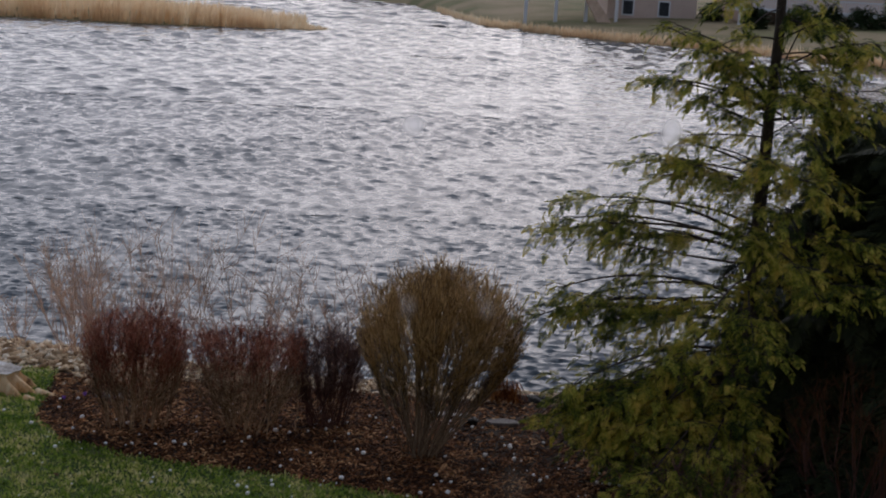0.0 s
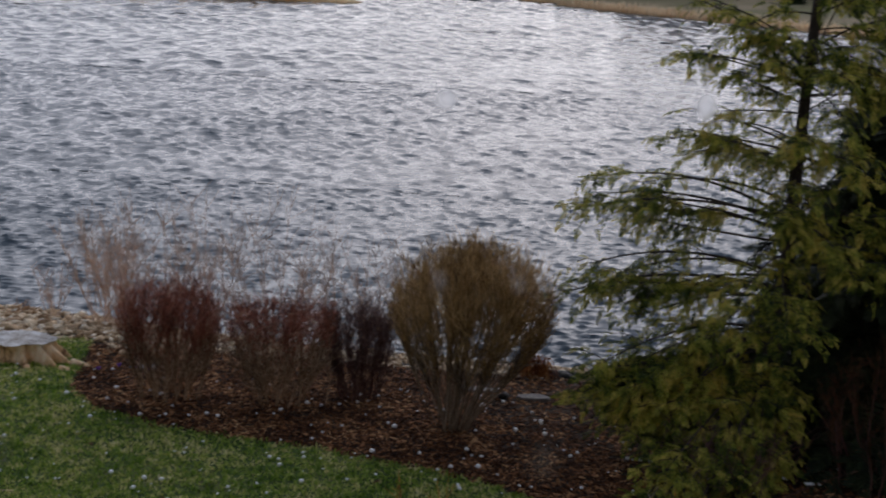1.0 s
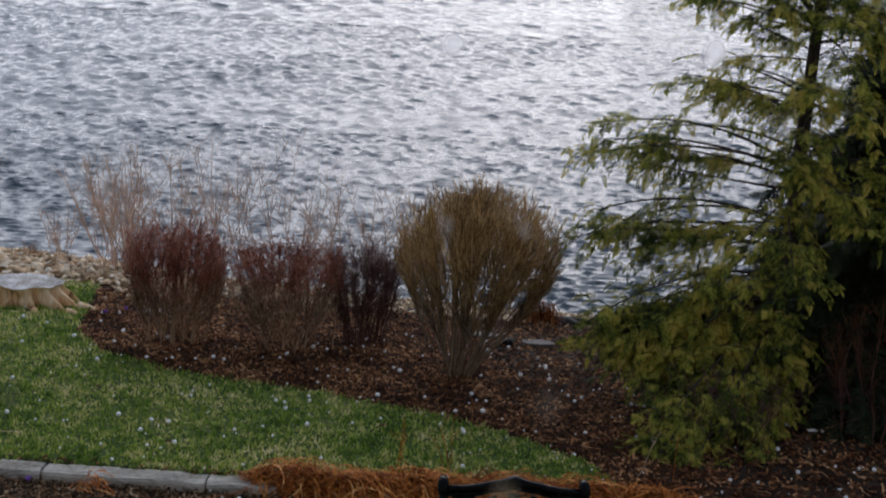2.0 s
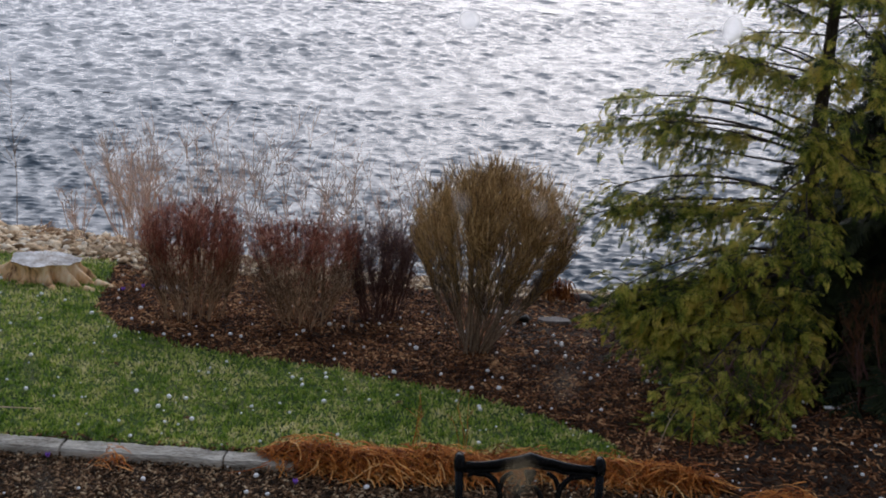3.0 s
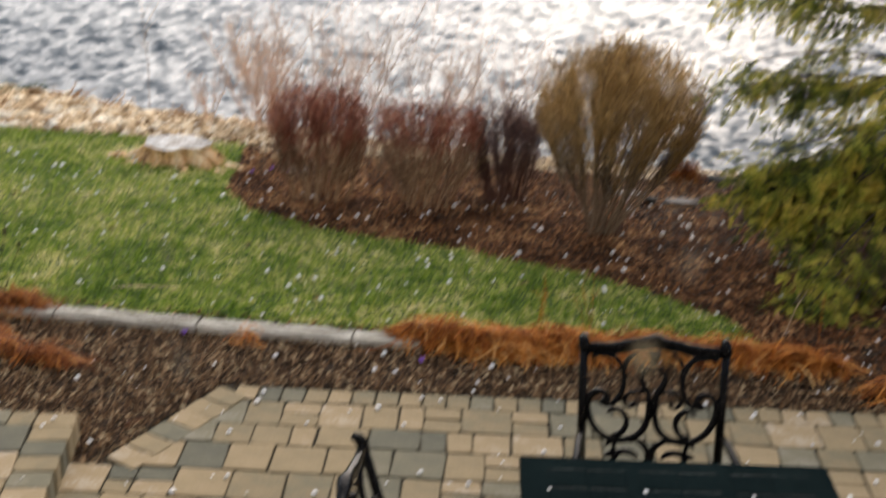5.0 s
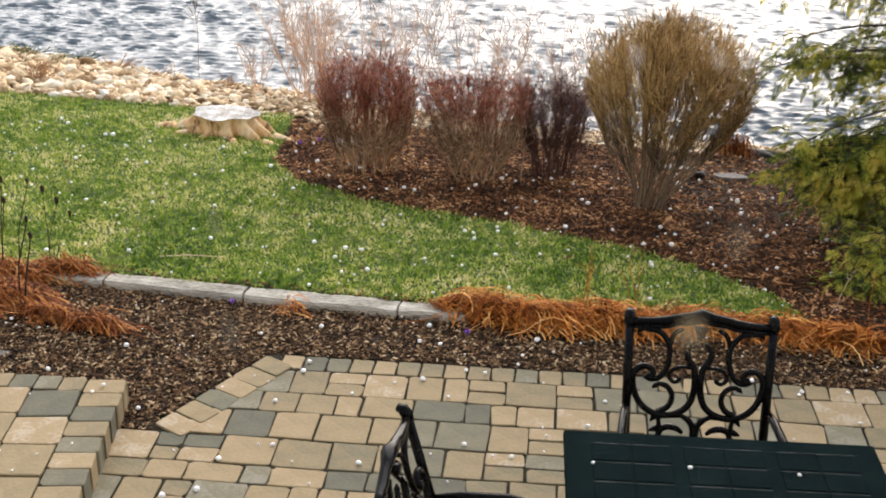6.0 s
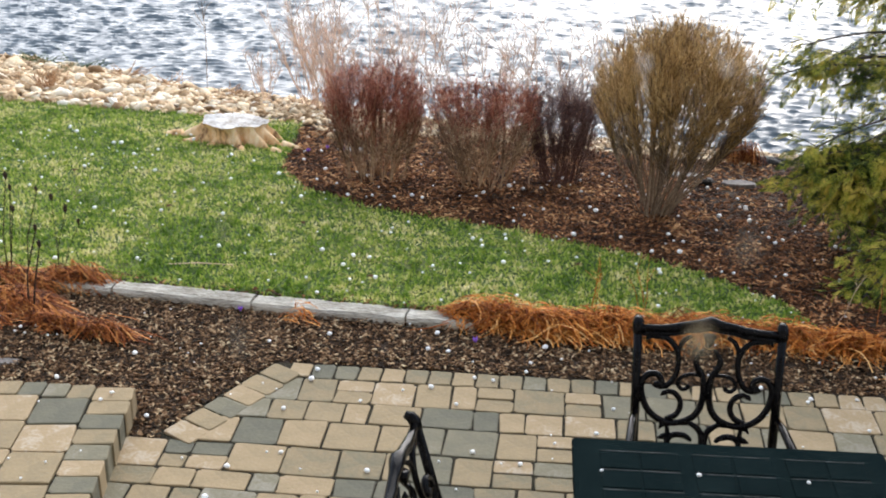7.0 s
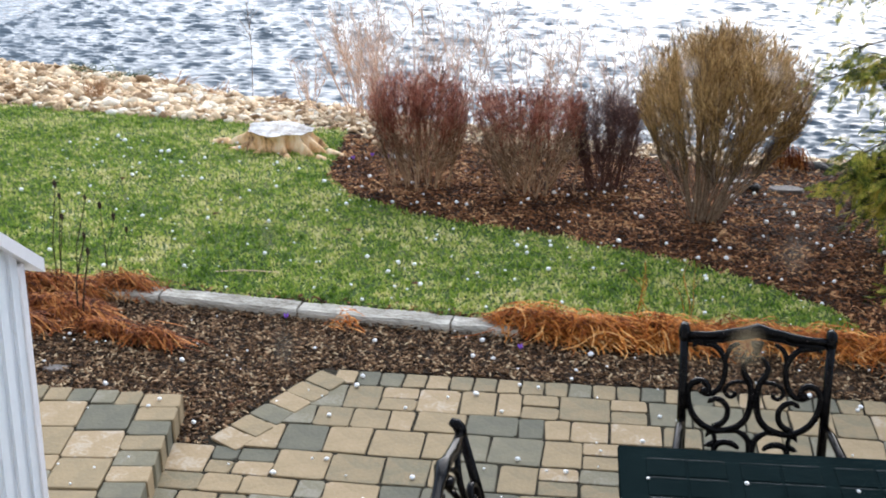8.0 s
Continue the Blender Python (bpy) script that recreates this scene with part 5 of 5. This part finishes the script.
# ---- far bank ----
def house(at, label, wide, deep, tall, turn, material, windows, deck):
    t = thing("house", at, label, "house", turn=turn)
    part("wall", Mesh().box((0, deep / 2, tall / 2 - 0.5), (wide, deep, tall + 1.0)), material, t)
    r = Mesh().add([(-wide / 2 - 0.5, -0.5, tall), (wide / 2 + 0.5, -0.5, tall), (wide / 2 + 0.5, deep + 0.5, tall), (-wide / 2 - 0.5, deep + 0.5, tall), (-wide / 2 - 0.5, deep / 2, tall + 3), (wide / 2 + 0.5, deep / 2, tall + 3)],
                   [(0, 1, 5, 4), (2, 3, 4, 5), (1, 2, 5), (3, 0, 4), (3, 2, 1, 0)])
    part("roof", r, M_ROOF, t)
    for x, z, w, h in windows:
        o = part("window", Mesh().box((x, -0.03, z), (w + 0.25, 0.08, h + 0.25)), M_FARWHITE, t, "white window")
        part("pane", Mesh().box((x, -0.075, z), (w, 0.03, h)), M_FARGLASS, o, "dark pane")
    if deck:
        x0, x1, z, out = deck
        d = part("deck", Mesh().box(((x0 + x1) / 2, -out / 2, z), (x1 - x0, out, 0.25)), M_FARWHITE, t, "white deck")
        for i in range(4):
            x = x0 + 0.15 + (x1 - x0 - 0.3) * i / 3
            part("post", Mesh().box((x, -out + 0.12, z / 2 - 0.5), (0.26, 0.26, z + 1.0)), M_FARWHITE, d)
        part("rail", Mesh().box(((x0 + x1) / 2, -out + 0.06, z + 1.0), (x1 - x0, 0.08, 0.1)), M_FARWHITE, d)
        for i in range(int((x1 - x0) / 0.18)):
            part("baluster", Mesh().box((x0 + 0.09 + 0.18 * i, -out + 0.06, z + 0.55), (0.05, 0.05, 0.9)), M_FARWHITE, d)
    return t


far_house = house((16.2, 106, 0.4), "far beige house with a white deck on tall posts", 7.4, 10, 6.0, 0, M_SIDING, [(-2.0, 1.25, 0.8, 1.1), (1.0, 1.25, 0.8, 1.1), (-1.5, 4.2, 1.2, 1.4), (1.5, 4.2, 1.2, 1.4)], (-10.8, -3.2, 2.6, 3.5))
part("stair", Mesh().add([(x - 4.2, y - 1.4, z) for y in (-3.0, -2.0) for x, z in ((-2.2, 2.4), (-1.4, 2.4), (0.4, 0.0), (-0.7, 0.0))],
     [(0, 3, 2, 1), (4, 5, 6, 7), (1, 2, 6, 5), (0, 4, 7, 3), (0, 1, 5, 4), (3, 7, 6, 2)]), M_WEED, far_house, "tan wooden stair to the deck")
house((31, 104, 0.1), "far house with a white porch seen through the evergreen", 16, 10, 6.0, 0, M_SIDING, [(-6.5, 1.4, 0.9, 1.3), (-3, 1.2, 1.0, 1.2), (2, 1.2, 1.0, 1.2)], (-9.0, 5.0, 2.0, 4.5))
house((-6, 190, 0.8), "brown brick house on the pond's distant shore", 22, 10, 5.5, 0, M_BRICKFAR, [(-6, 1.6, 1.6, 1.5), (-1, 1.6, 1.6, 1.5), (4, 1.6, 1.6, 1.5)], None)


def hedge(at, wide, tall, seed):
    g = np.random.default_rng(seed)
    t = thing("hedge", at, "dark green clipped evergreen shrub near a far house", "shrub", group="shrubs near the far houses")
    n = 220
    a, s, k = g.uniform(0, 2 * pi, n), g.random(n), g.uniform(0.75, 1.05, n)
    c = np.sqrt(1 - s * s)
    p = np.stack([wide / 2 * c * np.cos(a) * k, wide / 3 * c * np.sin(a) * k, tall * s * k], -1)
    v, f = scatter(FROND_V, FROND_F, p, g.uniform(0, 6.28, n), g.normal(0.3, 0.5, n), g.normal(0, 0.5, n), np.repeat(g.uniform(0.5, 0.85, (n, 1)), 3, 1))
    tagged(part("foliage", soup("foliage", v, f, M_HEDGE), M_HEDGE, t), kind="stuff")
    part("stem", Mesh().tube([(0, 0, -0.3), (0, 0, tall * 0.5)], [0.06, 0.04], 6), M_BARK, t)


for i, (x, y, w, h) in enumerate([(22.6, 96, 1.4, 1.5), (26.5, 97, 2.2, 1.5), (28.6, 97.5, 2.2, 1.6), (30.8, 97, 2.4, 1.6), (33, 97, 2.4, 1.5), (20.6, 103, 1.6, 1.3)]):
    hedge((x, y, float(height(x, y))), w, h, 200 + i)

# the house from whose upper room the garden is seen, through the pane of one window
wall = Mesh()
for c, d in (((-5.9, 0.4, 3.0), (10.2, 0.2, 6.4)), ((5.9, 0.4, 3.0), (10.2, 0.2, 6.4)), ((0, 0.4, 1.2), (1.6, 0.2, 2.8)), ((0, 0.4, 5.3), (1.6, 0.2, 1.8)), ((0, -3.6, 3.0), (22.0, 0.2, 6.4)), ((-10.9, -1.6, 3.0), (0.2, 3.8, 6.4)), ((10.9, -1.6, 3.0), (0.2, 3.8, 6.4))):
    wall.box(c, d)
wall.box((0, -1.5, 6.3), (22.8, 4.9, 0.2))
tagged(new("wall_south", wall.data("wall_south", M_WALL)), "plain sided house wall with a window opening", "wall", kind="structure")
tagged(new("floor", Mesh().box((0, -1.6, 1.7), (21.6, 3.8, 0.12)).data("floor", M_WALL)), "plain floor of the upper room", "floor", kind="structure")


def smudge_material(name, col, strength):
    """A dried drop or splash on glass: it scatters light in its middle and thins out to its rim."""
    m = bpy.data.materials.new(name)
    m.use_nodes = True
    n, l = m.node_tree.nodes, m.node_tree.links
    n.remove(n["Principled BSDF"])
    tc, far, thin = n.new("ShaderNodeTexCoord"), n.new("ShaderNodeVectorMath"), n.new("ShaderNodeMapRange")
    far.operation = "LENGTH"
    thin.interpolation_type = "SMOOTHSTEP"
    thin.inputs["From Min"].default_value, thin.inputs["From Max"].default_value = 0.1, 1.0
    thin.inputs["To Min"].default_value, thin.inputs["To Max"].default_value = strength, 0.0
    spot, clear, mix = n.new("ShaderNodeBsdfTranslucent"), n.new("ShaderNodeBsdfTransparent"), n.new("ShaderNodeMixShader")
    spot.inputs["Color"].default_value = (*col, 1)
    l.new(tc.outputs["Object"], far.inputs[0])
    l.new(far.outputs["Value"], thin.inputs["Value"])
    l.new(thin.outputs[0], mix.inputs[0])
    l.new(clear.outputs[0], mix.inputs[1])
    l.new(spot.outputs[0], mix.inputs[2])
    l.new(mix.outputs[0], n["Material Output"].inputs["Surface"])
    return m


def window():
    """A plain sash with one clear pane, spotted outside by splashes and dirt."""
    t = thing("window_1", (0, 0.36, 3.5), "clear window pane spotted by dried drops, in a white frame", "window", kind="structure")
    for c, d in (((-0.77, 0, 0), (0.06, 0.08, 1.8)), ((0.77, 0, 0), (0.06, 0.08, 1.8)), ((0, 0, -0.87), (1.48, 0.08, 0.06)), ((0, 0, 0.87), (1.48, 0.08, 0.06))):
        part("window_frame", Mesh().box(c, d, 0, 0.006), M_TRIM, t)
    m = bpy.data.materials.new("clear_glass")
    m.use_nodes = True
    n, l = m.node_tree.nodes, m.node_tree.links
    n.remove(n["Principled BSDF"])
    clear, shine, mix = n.new("ShaderNodeBsdfTransparent"), n.new("ShaderNodeBsdfGlossy"), n.new("ShaderNodeMixShader")
    shine.inputs["Roughness"].default_value = 0.02
    mix.inputs[0].default_value = 0.005
    l.new(clear.outputs[0], mix.inputs[1])
    l.new(shine.outputs[0], mix.inputs[2])
    l.new(mix.outputs[0], n["Material Output"].inputs["Surface"])
    pane = part("pane", Mesh().box((0, 0, 0), (1.48, 0.004, 1.68)), m, t)
    pane.visible_shadow = False
    pale, brown = smudge_material("pale_drop", (1.0, 1.0, 1.0), 0.95), smudge_material("dirt_spot", (0.17, 0.14, 0.09), 0.45)
    faint = smudge_material("faint_drop", (0.7, 0.72, 0.75), 0.1)
    smear = smudge_material("thin_smear", (0.12, 0.11, 0.09), 0.22)
    ring = [(cos(2 * pi * j / 20), 0, sin(2 * pi * j / 20)) for j in range(20)]
    for x, z, rx, rz, what in DROPS:
        o = part("drop", Mesh().add(ring, [tuple(range(20))]), {"pale": pale, "brown": brown, "faint": faint, "smear": smear}[what], t)
        o.matrix_basis = pose(x, 0.004, z - 3.5) @ Matrix.Diagonal((rx, 1, rz, 1))
        o.visible_shadow = False


# beside and above the pane's middle: place, half width, half height
DROPS = [(-0.0107, 3.2572, 0.0045, 0.0041, "pale"), (0.0646, 3.2595, 0.0041, 0.0056, "pale"), (0.0148, 3.1135, 0.0074, 0.0096, "brown"), (-0.0095, 3.2026, 0.0037, 0.0052, "faint"), (0.0144, 3.2030, 0.0037, 0.0048, "faint"), (-0.1413, 3.0951, 0.0056, 0.0111, "smear"), (0.0262, 3.1468, 0.0063, 0.0093, "smear"), (-0.1444, 3.1369, 0.0048, 0.0093, "smear")]
window()


# ---- stones, pavers ----
def rock_bank():
    bank = thing("rock_bank", (-5, 11.2, -0.4), "bank of tan and white stones between lawn and water", "rocks", kind="structure")
    g = np.random.default_rng(15)
    meshes = []
    for k, (v, f) in enumerate(PEBBLES):
        meshes.append(soup("stone", v, f, M_STONE))
    n = 11500
    x = -11 + 15 * g.random(n) ** 1.25
    s = np.interp(x, SHORE_X, SHORE_Y)
    back = np.where(x < -3.1, 10.2, np.interp(x, (-3.1, -2.4, 4), (9.7, 10.1, 10.2)))
    y = back + (s + 0.15 - back) * g.random(n)
    r = g.uniform(0.016, 0.05, n) * np.where(g.random(n) < 0.1, 1.6, 1)
    r = r * np.interp(x, (-5.0, -4.2, -3.0, -2.4), (1.45, 1.15, 0.75, 0.55))
    z = height(x, y) + r * 0.25
    near = np.where((x > -6.5) & (x < -2.6) & (r > 0.04))[0][:300]
    rest = np.setdiff1d(np.arange(n), near)
    for i in near:
        o = new("stone", meshes[i % 8])
        o.parent = bank
        o.matrix_basis = pose(x[i] + 5, y[i] - 11.2, z[i] + 0.4, g.normal(0, 14), g.normal(0, 14), g.uniform(0, 360)) @ Matrix.Diagonal((r[i], r[i], r[i], 1))
    vs, fs, k = [], [], 0
    for c in range(8):
        q = rest[rest % 8 == c]
        v, f = scatter(PEBBLES[c][0], PEBBLES[c][1], np.stack([x[q] + 5, y[q] - 11.2, z[q] + 0.4], -1), g.uniform(0, 6.28, len(q)), g.normal(0, 0.3, len(q)), g.normal(0, 0.3, len(q)), np.repeat(r[q][:, None], 3, 1))
        vs.append(v), fs.append(f + k)
        k += len(v)
    tagged(part("small_stones", soup("small_stones", np.concatenate(vs), np.concatenate(fs), M_STONE), M_STONE, bank), kind="stuff")


rock_bank()

PAVER_MESHES = {}


def paver_mesh(w, d, h):
    """A tumbled paver with worn, rounded edges; its top is at z = 0."""
    key = (round(w, 3), round(d, 3), h, random.randrange(3))
    if key not in PAVER_MESHES:
        m = Mesh()
        c = min(0.016, w / 4, d / 4)
        e = 0.003
        rows = []
        for inset, z in ((0, -h), (0, -e), (e * 1.5, 0)):
            x, y = w / 2 - inset, d / 2 - inset
            for sx, sy in ((-1, -1), (1, -1), (1, 1), (-1, 1)):
                turn_in = [(c, 0), (0.28 * c, 0.28 * c), (0, c)]
                rows += [(sx * (x - a), sy * (y - b), z) for a, b in (turn_in if sx * sy > 0 else reversed(turn_in))][::-1]
        j = [(random.gauss(0, 0.003), random.gauss(0, 0.003)) for _ in range(12)]
        rows = [(x + j[i % 12][0], y + j[i % 12][1], z) for i, (x, y, z) in enumerate(rows)]
        faces = [tuple(range(24, 36))]
        for r in range(2):
            faces += [(r * 12 + k, r * 12 + (k + 1) % 12, r * 12 + 12 + (k + 1) % 12, r * 12 + 12 + k) for k in range(12)]
        PAVER_MESHES[key] = m.add(rows, faces).data("paver", M_PAVER)
    return PAVER_MESHES[key]


def lay(parent, x, y, z, w, d, turn, h=0.06, grey=0.26):
    """One paver; grey: the chance that it is a blue-grey one, not a tan one."""
    o = new("paver", paver_mesh(w - 0.009, d - 0.009, h))
    o.parent = parent
    if random.random() < grey:
        o.material_slots[0].link = "OBJECT"
        o.material_slots[0].material = M_PAVER_GREY
    o.matrix_basis = pose(x, y, z + random.uniform(-0.003, 0.002), random.gauss(0, 0.5), random.gauss(0, 0.5), turn + random.gauss(0, 0.6))


def courses(long, deep, split=0.3):
    """Courses of mixed pavers over a rectangle: (u, v, width, depth) of each piece."""
    out, v, k = [], 0.0, 0
    while v < deep:
        d = (0.235, 0.19, 0.24, 0.235, 0.15, 0.24)[k % 6]
        k += 1
        u = -random.uniform(0, 0.2)
        while u < long:
            w = random.choice((0.13, 0.19, 0.19, 0.22, 0.26))
            if d > 0.2 and random.random() < (split if w < 0.25 else split * 0.45):
                cut = random.choice((0.115, d / 2, d - 0.115))
                out += [(u, v, w, cut), (u, v + cut, w, d - cut)]
            else:
                out.append((u, v, w, d))
            u += w
        v += d
    return out


def patio():
    random.seed(4)
    base = Mesh()
    deg = math.degrees(PATIO_TURN)
    corners = [patio_xy(*q) for q in ((0.0, 0.0), (6.0, 0.0), (6.0, 5.6), (-0.45, 5.6), (-0.45, 0.76))]
    base.add([(x, y, 0.004) for x, y in corners] + [(x, y, -0.08) for x, y in corners], [(4, 3, 2, 1, 0), *[(i, (i + 1) % 5, 5 + (i + 1) % 5, 5 + i) for i in range(5)]])
    p = tagged(new("patio", base.data("patio", M_JOINT)), "patio of tumbled tan and blue-grey concrete pavers", "patio", kind="structure")
    cell_u, cell_v = 0.125, 0.115
    top = 0.012
    for i in range(34):
        x, y = patio_xy(0.09 + cell_u * (i + 0.5), 0.075)
        lay(p, x, y, top, cell_u, 0.15, deg)
    a, b = Vector(patio_xy(-0.01, 0.02)), Vector(patio_xy(-0.41, 0.76))
    d = (b - a)
    n = 6
    inner = Vector((-d.y, d.x)).normalized()
    ang = math.degrees(math.atan2(d.y, d.x))
    for i in range(n):
        q = a + d * ((i + 0.5) / n) + inner * 0.11
        lay(p, q.x, q.y, top + 0.006, d.length / n, 0.2, ang, grey=0.12)
    rest = Mesh()
    for u, v, w, h in courses(6.7, 5.5):
        u += w / 2 - 0.85
        v += 0.15 + h / 2
        x, y = patio_xy(u, v)
        rel = Vector((x, y)) - a
        if (rel.dot(inner) > 0.1 or rel.dot(d) > d.length_squared * 1.02) and not in_step(np.array(x + 0.06), np.array(y)):
            if v < 2.9 and u < 4.3:
                lay(p, x, y, top, w, h, deg)
            else:
                me, m = paver_mesh(w - 0.007, h - 0.007, 0.06), pose(x, y, top, 0, 0, deg + random.gauss(0, 0.5))
                rest.add([tuple(m @ q.co) for q in me.vertices], [tuple(q.vertices) for q in me.polygons])
    tagged(part("paver_rest", rest, M_PAVER_REST, p), kind="stuff")


def landing():
    random.seed(9)
    z = 0.14
    cx, cy = -2.5, 5.03
    ex = Vector((0.212, -1.0)).normalized()
    ey = Vector((-1.0, -0.09)).normalized()

    def at(u, v):
        return cx + ey.x * u + ex.x * v, cy + ey.y * u + ex.y * v

    base = Mesh()
    corners = [at(*q) for q in ((0.012, 0.012), (2.6, 0.012), (2.6, 2.6), (0.012, 2.6))]
    base.add([(x, y, z - 0.014) for x, y in corners] + [(x, y, -0.05) for x, y in corners], [(0, 1, 2, 3), *[(i, (i + 1) % 4, 4 + (i + 1) % 4, 4 + i) for i in range(4)]])
    s = tagged(new("landing", base.data("landing", M_JOINT)), "raised landing of tumbled tan and grey pavers", "step", kind="structure")
    deg = math.degrees(math.atan2(ex.y, ex.x))
    for i in range(19):
        x, y = at(0.102, 0.066 + 0.131 * i)
        lay(s, x, y, z, 0.131, 0.204, deg, 0.135, 0.85 if i > 1 and i % 2 == 0 else 0.05)
    for i in range(14):
        x, y = at(0.206 + 0.125 * (i + 0.5), 0.068)
        lay(s, x, y, z, 0.136, 0.125, deg, grey=0.9 if i == 2 else 0.1)
    u = 0.206
    for wide in (0.255, 0.245, 0.2, 0.26, 0.21, 0.26, 0.2, 0.26):
        v = 0.138
        while v < 2.4:
            w = random.choice((0.13, 0.24, 0.24, 0.25))
            x, y = at(u + wide / 2, v + w / 2)
            lay(s, x, y, z, w, wide, deg, grey=0.06)
            v += w
        u += wide


patio()
landing()
